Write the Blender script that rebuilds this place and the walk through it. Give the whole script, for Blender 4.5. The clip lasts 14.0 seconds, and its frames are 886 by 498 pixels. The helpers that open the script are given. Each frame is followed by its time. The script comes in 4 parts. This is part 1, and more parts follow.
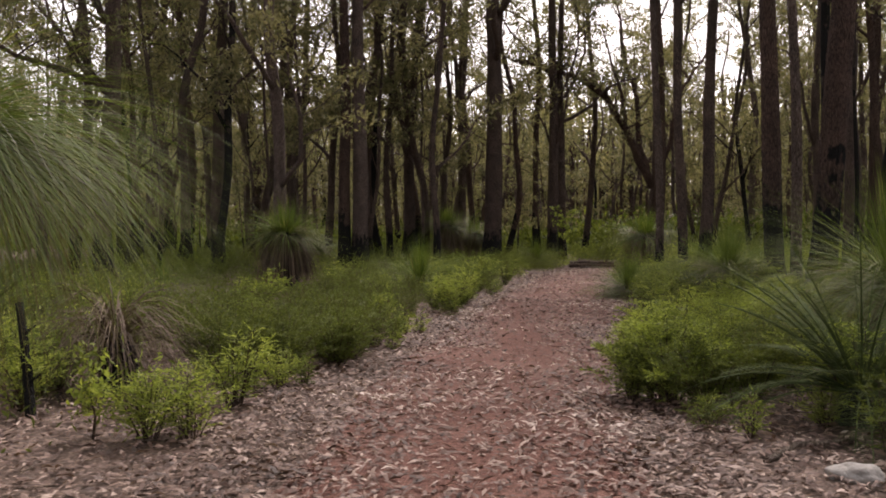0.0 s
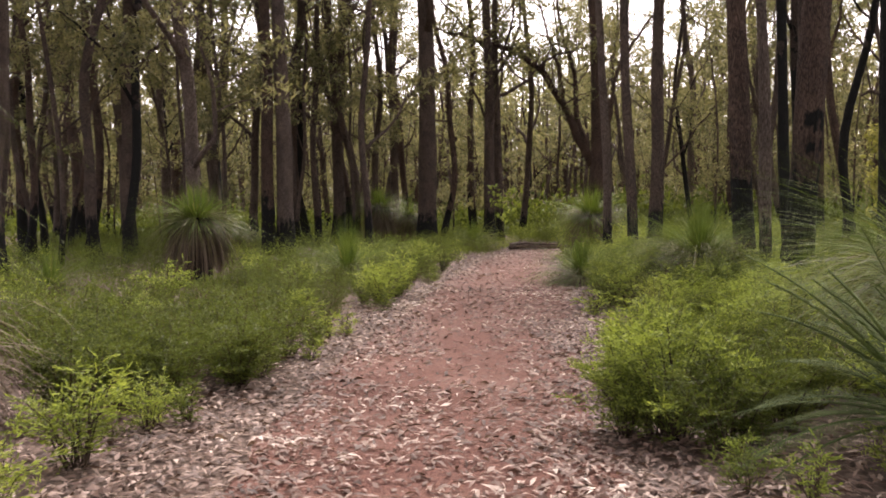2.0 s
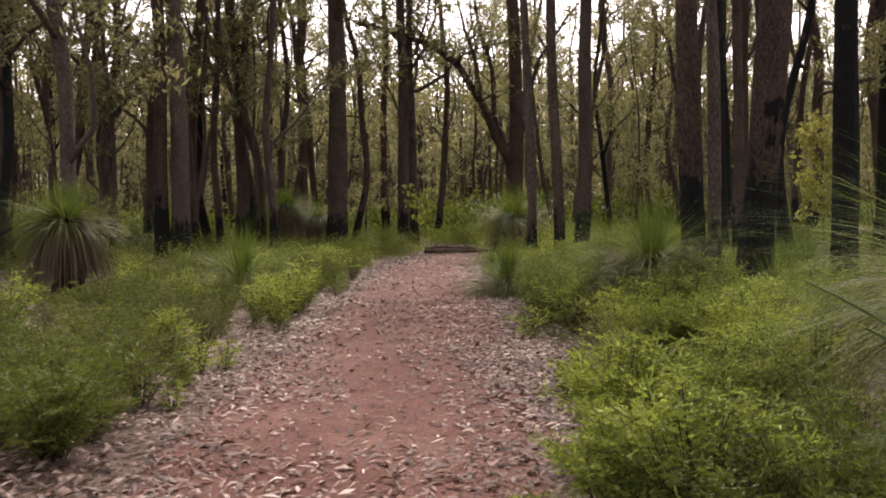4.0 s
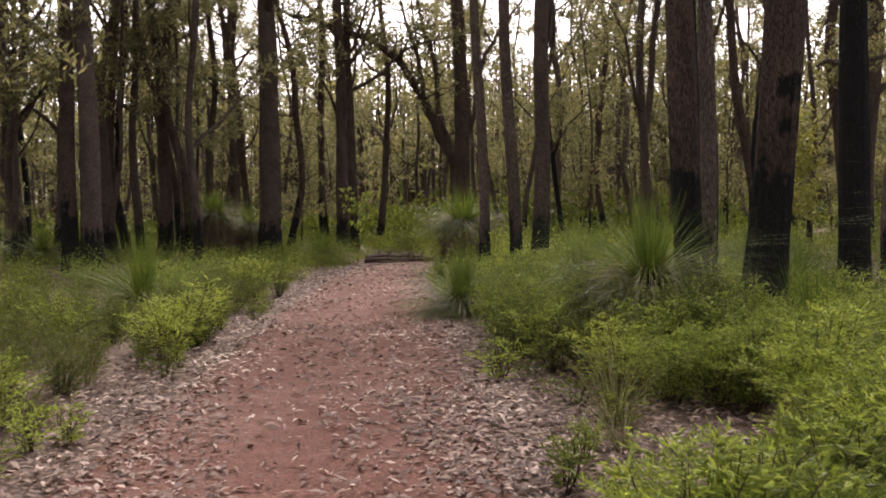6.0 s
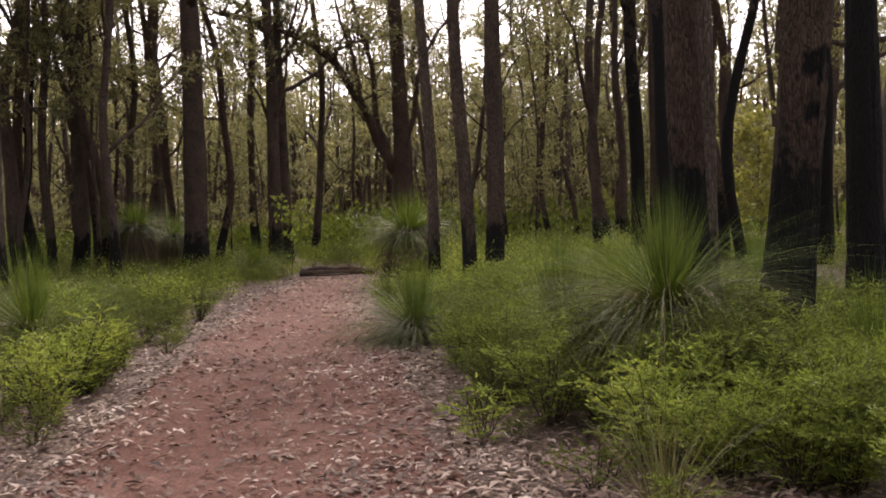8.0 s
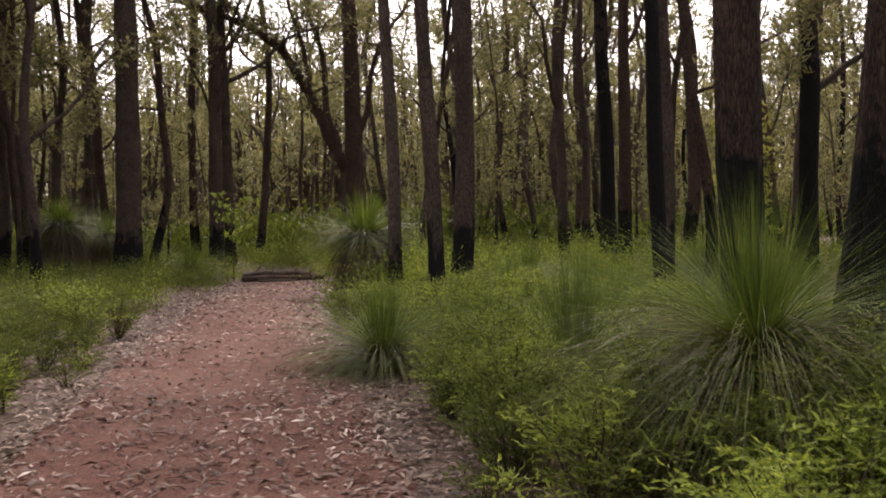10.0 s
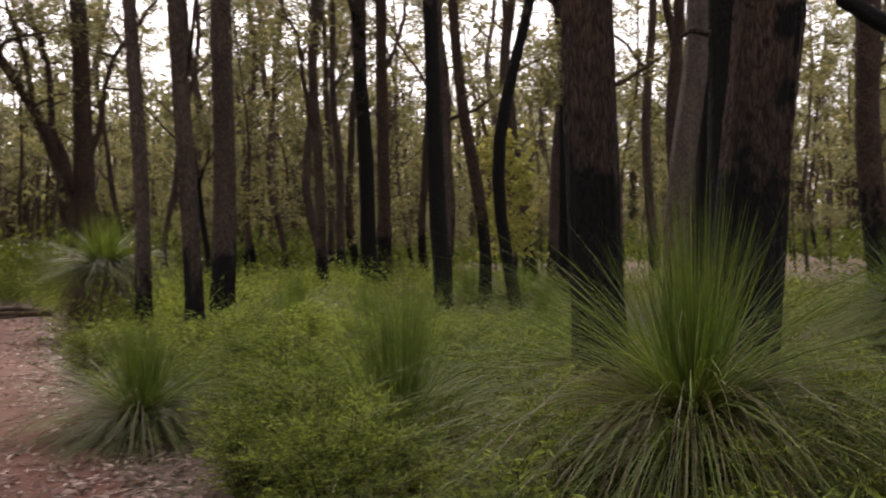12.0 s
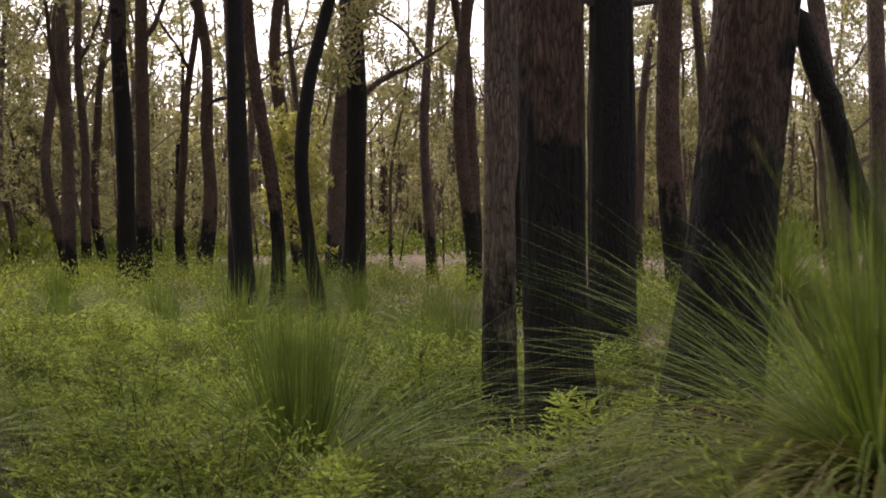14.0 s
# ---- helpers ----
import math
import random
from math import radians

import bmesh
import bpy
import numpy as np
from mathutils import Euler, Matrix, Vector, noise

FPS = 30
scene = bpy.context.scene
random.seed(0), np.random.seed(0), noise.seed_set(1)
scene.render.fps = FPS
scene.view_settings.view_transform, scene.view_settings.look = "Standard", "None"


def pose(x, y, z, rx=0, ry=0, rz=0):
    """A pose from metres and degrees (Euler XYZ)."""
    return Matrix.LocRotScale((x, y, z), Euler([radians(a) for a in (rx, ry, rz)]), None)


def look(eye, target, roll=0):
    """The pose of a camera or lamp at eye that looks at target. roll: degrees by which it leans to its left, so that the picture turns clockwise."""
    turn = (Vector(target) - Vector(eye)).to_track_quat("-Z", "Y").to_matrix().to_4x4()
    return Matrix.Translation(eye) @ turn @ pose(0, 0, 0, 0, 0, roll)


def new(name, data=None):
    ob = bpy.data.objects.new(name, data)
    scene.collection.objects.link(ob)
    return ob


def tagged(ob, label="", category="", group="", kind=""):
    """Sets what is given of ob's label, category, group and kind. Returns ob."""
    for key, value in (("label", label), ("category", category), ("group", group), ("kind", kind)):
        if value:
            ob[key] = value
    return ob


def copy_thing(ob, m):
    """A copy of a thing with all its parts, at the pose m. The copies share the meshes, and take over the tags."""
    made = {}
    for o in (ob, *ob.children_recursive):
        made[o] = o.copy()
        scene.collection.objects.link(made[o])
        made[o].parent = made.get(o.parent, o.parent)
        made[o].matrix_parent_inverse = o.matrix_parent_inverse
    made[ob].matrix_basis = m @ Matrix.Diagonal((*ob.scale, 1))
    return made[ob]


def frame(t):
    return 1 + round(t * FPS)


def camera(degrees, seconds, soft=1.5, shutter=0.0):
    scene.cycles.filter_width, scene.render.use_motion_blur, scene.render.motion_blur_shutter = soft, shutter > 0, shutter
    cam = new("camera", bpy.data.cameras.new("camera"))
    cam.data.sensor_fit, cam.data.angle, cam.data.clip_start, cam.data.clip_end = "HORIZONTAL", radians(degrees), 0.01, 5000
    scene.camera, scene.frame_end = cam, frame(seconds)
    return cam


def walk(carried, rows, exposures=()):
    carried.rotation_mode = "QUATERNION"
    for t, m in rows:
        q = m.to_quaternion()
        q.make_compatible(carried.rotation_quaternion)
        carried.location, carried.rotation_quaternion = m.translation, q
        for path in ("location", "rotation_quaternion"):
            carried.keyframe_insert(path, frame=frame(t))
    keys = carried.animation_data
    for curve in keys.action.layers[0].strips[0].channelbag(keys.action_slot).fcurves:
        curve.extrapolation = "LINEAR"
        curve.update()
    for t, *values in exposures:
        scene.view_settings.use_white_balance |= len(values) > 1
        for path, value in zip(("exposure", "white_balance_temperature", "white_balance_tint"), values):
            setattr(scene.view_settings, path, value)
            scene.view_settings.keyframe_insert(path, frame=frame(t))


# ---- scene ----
EXPOSURES = [(0.0, 0.88, 7000, 21), (1.5, 1.56, 7000, 21), (2.0, 1.64, 7000, 21), (3.0, 1.5, 7000, 21), (5.5, 1.36, 7000, 21), (7.0, 1.34, 7000, 21), (8.0, 1.24, 7000, 21), (10.5, 1.12, 7000, 21), (11.0, 1.04, 7000, 21), (12.5, 1.16, 7000, 21), (14.0, 1.46, 7000, 21)]
FOREST = 236
# ---------------------------------------------------------------- camera
PATH = [
    (0, (0.000, 0.000, 1.506), (0.014, 2.000, 1.464), -0.03),
    (0.5, (-0.005, 0.562, 1.494), (0.031, 2.561, 1.441), 0.32),
    (1, (0.024, 1.125, 1.487), (0.109, 3.122, 1.419), -0.22),
    (1.5, (0.066, 1.666, 1.515), (0.173, 3.662, 1.438), -0.49),
    (2, (0.072, 2.228, 1.509), (0.225, 4.220, 1.427), -0.90),
    (2.5, (0.098, 2.766, 1.490), (0.279, 4.756, 1.409), -1.51),
    (3, (0.110, 3.214, 1.496), (0.338, 5.199, 1.410), -1.12),
    (3.2, (0.110, 3.405, 1.503), (0.366, 5.386, 1.416), -0.77),
    (5.3, (0.799, 6.411, 1.488), (1.191, 8.371, 1.420), -1.25),
    (5.5, (0.804, 6.634, 1.467), (1.203, 8.592, 1.401), -1.04),
    (6, (0.813, 7.130, 1.483), (1.264, 9.077, 1.411), -1.19),
    (6.5, (0.890, 7.662, 1.503), (1.380, 9.599, 1.427), -1.69),
    (7, (0.940, 8.232, 1.501), (1.455, 10.163, 1.431), -1.85),
    (7.5, (1.012, 8.704, 1.493), (1.576, 10.622, 1.430), -2.02),
    (8, (1.113, 9.237, 1.492), (1.696, 11.149, 1.433), -1.89),
    (8.2, (1.149, 9.450, 1.477), (1.750, 11.357, 1.414), -1.68),
    (10.3, (1.626, 11.786, 1.503), (2.326, 13.659, 1.447), -1.38),
    (10.5, (1.711, 12.010, 1.488), (2.416, 13.881, 1.434), -1.80),
    (11, (1.749, 12.372, 1.504), (2.576, 14.192, 1.468), -1.52),
    (11.5, (1.760, 12.720, 1.500), (2.741, 14.463, 1.481), -1.33),
    (12, (1.745, 13.070, 1.500), (2.915, 14.692, 1.489), -1.25),
    (12.5, (1.740, 13.450, 1.500), (3.100, 14.917, 1.481), -1.15),
    (13, (1.780, 13.900, 1.500), (3.244, 15.262, 1.480), -1.00),
    (13.5, (1.870, 14.400, 1.500), (3.399, 15.689, 1.473), -0.80),
    (14, (1.990, 14.930, 1.490), (3.553, 16.178, 1.457), -0.60),
]
cam = camera(50, 14.0, soft=1.8, shutter=0.3)
walk(cam, [(t, look(eye, aim, roll)) for t, eye, aim, roll in PATH], exposures=EXPOSURES)

# ---------------------------------------------------------------- light
world = bpy.data.worlds.new("overcast_sky")
scene.world = world
world.use_nodes = True
wn, wl = world.node_tree.nodes, world.node_tree.links
sky = wn.new("ShaderNodeTexSky")
sky.sky_type, sky.sun_disc = "NISHITA", False
sky.sun_elevation, sky.sun_rotation = radians(52), radians(20)
sky.air_density, sky.dust_density, sky.ozone_density = 1.0, 4.0, 1.0
soft_sky = wn.new("ShaderNodeHueSaturation")
soft_sky.inputs["Saturation"].default_value = 0.22
wl.new(sky.outputs[0], soft_sky.inputs["Color"])
wl.new(soft_sky.outputs[0], wn["Background"].inputs["Color"])
wn["Background"].inputs["Strength"].default_value = 0.15
sun = new("sun", bpy.data.lights.new("sun", "SUN"))
sun.data.energy, sun.data.angle, sun.data.color = 1.2, radians(14), (1.0, 0.97, 0.92)
sun.matrix_world = look((20, 40, 60), (20 - math.sin(radians(20)) * 40, 40 - math.cos(radians(20)) * 40, 60 - 1.28 * 40))


# ---------------------------------------------------------------- materials
def shader(name, rough=0.8):
    m = bpy.data.materials.new(name)
    m.use_nodes = True
    n, l = m.node_tree.nodes, m.node_tree.links
    b = n["Principled BSDF"]
    b.inputs["Roughness"].default_value = rough
    b.inputs["Specular IOR Level"].default_value = 0.25
    return m, n, l, b


def noise_node(n, l, vec, scale, detail=4.0, rough=0.6):
    x = n.new("ShaderNodeTexNoise")
    x.inputs["Scale"].default_value, x.inputs["Detail"].default_value, x.inputs["Roughness"].default_value = scale, detail, rough
    l.new(vec, x.inputs["Vector"])
    return x.outputs["Fac"]


def ramp(n, l, fac, stops):
    r = n.new("ShaderNodeValToRGB")
    while len(r.color_ramp.elements) < len(stops):
        r.color_ramp.elements.new(0.5)
    for e, (pos, col) in zip(r.color_ramp.elements, stops):
        e.position, e.color = pos, (*col, 1)
    l.new(fac, r.inputs["Fac"])
    return r.outputs["Color"]


def mix(n, l, fac, a, b, kind="MIX"):
    x = n.new("ShaderNodeMix")
    x.data_type, x.blend_type = "RGBA", kind
    for sock, v in ((x.inputs["Factor"], fac), (x.inputs[6], a), (x.inputs[7], b)):
        if isinstance(v, (int, float)):
            sock.default_value = v
        elif isinstance(v, tuple):
            sock.default_value = (*v, 1)
        else:
            l.new(v, sock)
    return x.outputs[2]


def calc(n, l, op, a, b=0.0):
    x = n.new("ShaderNodeMath")
    x.operation = op
    for sock, v in zip(x.inputs, (a, b)):
        if isinstance(v, (int, float)):
            sock.default_value = v
        else:
            l.new(v, sock)
    return x.outputs[0]


def bump(n, l, b, height, strength, dist):
    x = n.new("ShaderNodeBump")
    x.inputs["Strength"].default_value, x.inputs["Distance"].default_value = strength, dist
    l.new(height, x.inputs["Height"])
    l.new(x.outputs[0], b.inputs["Normal"])


def stretched(n, l, sx, sy, sz):
    c = n.new("ShaderNodeTexCoord")
    mp = n.new("ShaderNodeMapping")
    mp.inputs["Scale"].default_value = (sx, sy, sz)
    info = n.new("ShaderNodeObjectInfo")
    l.new(c.outputs["Object"], mp.inputs["Vector"])
    off = n.new("ShaderNodeVectorMath")
    off.operation = "ADD"
    l.new(mp.outputs[0], off.inputs[0])
    l.new(info.outputs["Random"], off.inputs[1])
    return off.outputs[0], c.outputs["Object"], info.outputs["Random"]


def bark(name, char, dark, light, depth=0.02):
    """Rough fibrous bark in vertical strips; burnt black up to about char metres."""
    m, n, l, b = shader(name, 0.9)
    v, obj, rnd = stretched(n, l, 1.0, 1.0, 0.28)
    fine, wide = noise_node(n, l, v, 46, 7, 0.75), noise_node(n, l, v, 9, 3)
    v2, _, _ = stretched(n, l, 1.0, 1.0, 0.8)
    patch = noise_node(n, l, v2, 2.2, 3)
    v3, _, _ = stretched(n, l, 1.0, 1.0, 0.17)
    wob = n.new("ShaderNodeVectorMath")
    wob.operation = "MULTIPLY_ADD"
    nz = n.new("ShaderNodeTexNoise")
    nz.inputs["Scale"].default_value = 6.0
    l.new(v3, nz.inputs["Vector"])
    l.new(nz.outputs["Color"], wob.inputs[0])
    wob.inputs[1].default_value = (0.09, 0.09, 0.09)
    l.new(v3, wob.inputs[2])
    plates = n.new("ShaderNodeTexVoronoi")
    plates.feature = "DISTANCE_TO_EDGE"
    plates.inputs["Scale"].default_value = 44.0
    l.new(wob.outputs[0], plates.inputs["Vector"])
    crack = n.new("ShaderNodeMapRange")
    crack.inputs["From Max"].default_value = 0.22
    l.new(plates.outputs["Distance"], crack.inputs["Value"])
    col = ramp(n, l, fine, [(0.30, dark), (0.52, tuple(0.5 * (p + q) for p, q in zip(dark, light))), (0.74, light)])
    tone = ramp(n, l, patch, [(0.3, (0.62, 0.60, 0.60)), (0.7, (1.15, 1.08, 1.02))])
    col = mix(n, l, 1.0, col, tone, "MULTIPLY")
    col = mix(n, l, 1.0, col, ramp(n, l, crack.outputs[0], [(0.0, (0.42, 0.39, 0.37)), (0.7, (1.0, 1.0, 1.0))]), "MULTIPLY")
    sep = n.new("ShaderNodeSeparateXYZ")
    l.new(obj, sep.inputs[0])
    edge = calc(n, l, "ADD", calc(n, l, "MULTIPLY", patch, 3.4 * max(char, 0.3)), calc(n, l, "MULTIPLY", wide, 1.5))
    burnt = calc(n, l, "SUBTRACT", calc(n, l, "ADD", edge, 0.0 if char > 0 else -50.0), sep.outputs["Z"])
    step = n.new("ShaderNodeMapRange")
    step.inputs["From Min"].default_value, step.inputs["From Max"].default_value = -0.10 + 0.35 * char, 0.25 + 0.35 * char
    l.new(burnt, step.inputs["Value"])
    soot = ramp(n, l, fine, [(0.3, (0.005, 0.005, 0.005)), (0.8, (0.022, 0.020, 0.019))])
    l.new(mix(n, l, step.outputs[0], col, soot), b.inputs["Base Color"])
    bump(n, l, b, calc(n, l, "ADD", calc(n, l, "MULTIPLY", fine, 1.3), crack.outputs[0]), 1.0, depth)
    return m


def leafy(name, stops, translucent=0.3, rough=0.55, patchy=1.2):
    """Leaves: tone by leaf and, more broadly, by place."""
    m, n, l, b = shader(name, rough)
    b.inputs["Specular IOR Level"].default_value = 0.3
    geo = n.new("ShaderNodeNewGeometry")
    place = noise_node(n, l, geo.outputs["Position"], patchy, 2)
    f = calc(n, l, "ADD", calc(n, l, "MULTIPLY", geo.outputs["Random Per Island"], 0.62), calc(n, l, "MULTIPLY", calc(n, l, "SUBTRACT", place, 0.3), 0.9))
    col = ramp(n, l, f, stops)
    l.new(col, b.inputs["Base Color"])
    t = n.new("ShaderNodeBsdfTranslucent")
    l.new(mix(n, l, 1.0, col, (1.2, 1.15, 0.75), "MULTIPLY"), t.inputs["Color"])
    s = n.new("ShaderNodeMixShader")
    s.inputs[0].default_value = translucent
    l.new(b.outputs[0], s.inputs[1])
    l.new(t.outputs[0], s.inputs[2])
    l.new(s.outputs[0], n["Material Output"].inputs["Surface"])
    return m


BARK_BROWN = bark("brown_fibrous_bark", 0.5, (0.055, 0.042, 0.036), (0.235, 0.182, 0.155))
BARK_BURNT = bark("bark_burnt_low", 0.95, (0.05, 0.034, 0.028), (0.25, 0.175, 0.142), 0.035)
BARK_SCORCHED = bark("bark_scorched_high", 1.2, (0.05, 0.034, 0.028), (0.25, 0.175, 0.142), 0.04)
BARK_BLACK = bark("charred_bark", 4.5, (0.03, 0.024, 0.021), (0.15, 0.115, 0.098), 0.025)
BARK_GREY = bark("grey_bark", 0.35, (0.08, 0.063, 0.055), (0.29, 0.235, 0.205))
WOOD_DEAD = bark("dead_wood", 0.0, (0.10, 0.08, 0.065), (0.34, 0.29, 0.24), 0.01)
WOOD_FALLEN = bark("fallen_wood", 0.0, (0.055, 0.038, 0.028), (0.23, 0.165, 0.125), 0.02)
CANOPY = leafy("eucalypt_leaves", [(0.05, (0.08, 0.085, 0.046)), (0.45, (0.175, 0.175, 0.096)), (0.8, (0.29, 0.275, 0.155)), (1.0, (0.38, 0.34, 0.20))], 0.5, 0.5, 0.35)
SHRUB = leafy("shrub_leaves", [(0.0, (0.052, 0.065, 0.015)), (0.35, (0.138, 0.177, 0.036)), (0.7, (0.290, 0.368, 0.075)), (0.95, (0.438, 0.505, 0.109))], 0.45, 0.5, 0.9)
# darker leaf tone of some shrubs; left of the track it paints shade
SHRUB_DARK = leafy("dark_and_shaded_shrub_leaves", [(0.0, (0.036, 0.049, 0.010)), (0.5, (0.090, 0.119, 0.022)), (1.0, (0.180, 0.216, 0.042))], 0.4, 0.5, 0.9)
NEEDLE = leafy("grass_tree_leaves", [(0.0, (0.041, 0.064, 0.012)), (0.45, (0.090, 0.140, 0.024)), (0.8, (0.156, 0.200, 0.042)), (0.97, (0.328, 0.320, 0.122))], 0.35, 0.62, 2.0)
SAPLING = leafy("young_gum_leaves", [(0.1, (0.20, 0.21, 0.06)), (0.6, (0.36, 0.36, 0.12)), (1.0, (0.50, 0.46, 0.2))], 0.5, 0.5, 1.0)
OLD_NEEDLE = leafy("older_grass_tree_leaves", [(0.0, (0.039, 0.037, 0.012)), (0.5, (0.094, 0.085, 0.027)), (0.85, (0.148, 0.122, 0.042)), (1.0, (0.265, 0.204, 0.096))], 0.3, 0.45, 2.0)
SKIRT = leafy("dead_grass_tree_leaves", [(0.0, (0.035, 0.024, 0.017)), (0.5, (0.10, 0.07, 0.05)), (1.0, (0.24, 0.19, 0.13))], 0.1, 0.8, 2.0)
SEDGE = leafy("sedge_blades", [(0.0, (0.05, 0.06, 0.02)), (0.5, (0.12, 0.12, 0.045)), (1.0, (0.28, 0.24, 0.13))], 0.25, 0.5, 2.0)
FROND = leafy("cycad_fronds", [(0.0, (0.03, 0.05, 0.014)), (0.6, (0.075, 0.105, 0.035)), (1.0, (0.13, 0.15, 0.06))], 0.25, 0.9, 2.0)
LITTER = leafy("fallen_leaves", [(0.08, (0.035, 0.02, 0.015)), (0.36, (0.10, 0.058, 0.044)), (0.64, (0.22, 0.145, 0.115)), (0.82, (0.42, 0.32, 0.265)), (0.97, (0.66, 0.58, 0.51))], 0.1, 0.6, 0.8)
STEM = bark("shrub_stems", 0.0, (0.045, 0.03, 0.02), (0.13, 0.095, 0.065), 0.002)


def ground_material(name, tones, pebbles, scale):
    m, n, l, b = shader(name, 0.95)
    geo = n.new("ShaderNodeNewGeometry")
    pos = geo.outputs["Position"]
    broad, mid, fine = noise_node(n, l, pos, 0.55, 3), noise_node(n, l, pos, 5.0, 5), noise_node(n, l, pos, scale, 4, 0.7)
    f = calc(n, l, "ADD", calc(n, l, "MULTIPLY", broad, 0.55), calc(n, l, "ADD", calc(n, l, "MULTIPLY", mid, 0.25), calc(n, l, "MULTIPLY", fine, 0.25)))
    col = ramp(n, l, f, tones)
    cell = n.new("ShaderNodeTexVoronoi")
    cell.inputs["Scale"].default_value = scale
    l.new(pos, cell.inputs["Vector"])
    grain = ramp(n, l, cell.outputs["Color"], pebbles)
    l.new(mix(n, l, 1.0, col, grain, "MULTIPLY"), b.inputs["Base Color"])
    bump(n, l, b, calc(n, l, "ADD", calc(n, l, "MULTIPLY", cell.outputs["Distance"], -0.8), fine), 0.8, 0.012)
    return m


GRAVEL = ground_material("red_gravel", [(0.3, (0.074, 0.032, 0.024)), (0.52, (0.128, 0.060, 0.045)), (0.75, (0.215, 0.128, 0.102))], [(0.0, (0.6, 0.57, 0.56)), (0.6, (1.0, 1.0, 1.0)), (1.0, (1.5, 1.42, 1.4))], 60)
SOIL = ground_material("leaf_litter_soil", [(0.3, (0.05, 0.036, 0.028)), (0.5, (0.10, 0.072, 0.058)), (0.75, (0.17, 0.13, 0.11))], [(0.0, (0.4, 0.36, 0.34)), (0.6, (1.0, 0.95, 0.92)), (1.0, (1.9, 1.8, 1.75))], 26)
STONE = ground_material("pale_stone", [(0.3, (0.22, 0.20, 0.18)), (0.75, (0.42, 0.40, 0.37))], [(0.0, (0.8, 0.8, 0.8)), (1.0, (1.15, 1.15, 1.15))], 30)


# ---------------------------------------------------------------- mesh tools
rng = np.random.default_rng(7)


class Geo:
    """Vertices and faces in the making."""

    def __init__(self):
        self.v, self.f, self.count = [], [], 0

    def add(self, verts, faces):
        verts = np.asarray(verts, float).reshape(-1, 3)
        self.f += [tuple(i + self.count for i in face) for face in faces]
        self.v.append(verts)
        self.count += len(verts)

    def mesh(self, name, mat, smooth=False):
        me = bpy.data.meshes.new(name)
        me.from_pydata(np.concatenate(self.v).tolist(), [], self.f)
        me.materials.append(mat)
        if smooth:
            me.shade_smooth()
        me.update()
        return me


def part(name, me, parent=None, label=""):
    ob = new(name, me)
    if parent:
        ob.parent = parent
    if label:
        ob["label"] = label
    return ob


def tube(g, pts, rads, n=8, rough=0.0, seed=0, cap=True):
    pts = np.asarray(pts, float)
    tang = np.gradient(pts, axis=0)
    tang /= np.linalg.norm(tang, axis=1, keepdims=True) + 1e-9
    side = np.cross(tang, (0.31, 0.95, 0.05))
    side /= np.linalg.norm(side, axis=1, keepdims=True) + 1e-9
    other = np.cross(tang, side)
    a = np.linspace(0, 2 * math.pi, n, endpoint=False)
    r = np.asarray(rads, float)[:, None] * np.ones(n)
    if rough:
        q = np.random.default_rng(seed)
        groove = q.normal(0, 1, n)
        for i in range(len(pts)):
            groove = 0.86 * groove + 0.5 * q.normal(0, 1, n)
            r[i] *= 1 + rough * np.clip(groove, -2, 2)
    ring = pts[:, None] + r[..., None] * (np.cos(a)[None, :, None] * side[:, None] + np.sin(a)[None, :, None] * other[:, None])
    faces = []
    for i in range(len(pts) - 1):
        for j in range(n):
            k = (j + 1) % n
            faces.append((i * n + j, i * n + k, (i + 1) * n + k, (i + 1) * n + j))
    if cap:
        faces.append(tuple(range((len(pts) - 1) * n, len(pts) * n)))
        faces.append(tuple(range(n - 1, -1, -1)))
    g.add(ring.reshape(-1, 3), faces)


def leaves(g, centres, length, width, q, droop=0.0, along=None):
    """Pointed, slightly folded leaves at the centres; each is an island of two faces."""
    c = np.asarray(centres, float)
    k = len(c)
    d = q.normal(0, 1, (k, 3)) if along is None else np.asarray(along, float) + q.normal(0, 0.25, (k, 3))
    d[:, 2] -= droop
    d /= np.linalg.norm(d, axis=1, keepdims=True) + 1e-9
    s = np.cross(d, q.normal(0, 1, (k, 3)))
    s /= np.linalg.norm(s, axis=1, keepdims=True) + 1e-9
    up = np.cross(d, s)
    ln = (length * q.uniform(0.6, 1.35, k))[:, None]
    w = (width * q.uniform(0.7, 1.3, k))[:, None]
    base, tip = c - 0.5 * ln * d, c + 0.5 * ln * d - 0.12 * ln * up
    left, right = c + 0.5 * w * s + 0.12 * w * up, c - 0.5 * w * s + 0.12 * w * up
    verts = np.stack([base, left, tip, right], 1).reshape(-1, 3)
    g.add(verts, [(4 * i, 4 * i + 1, 4 * i + 2, 4 * i + 3) for i in range(k)])


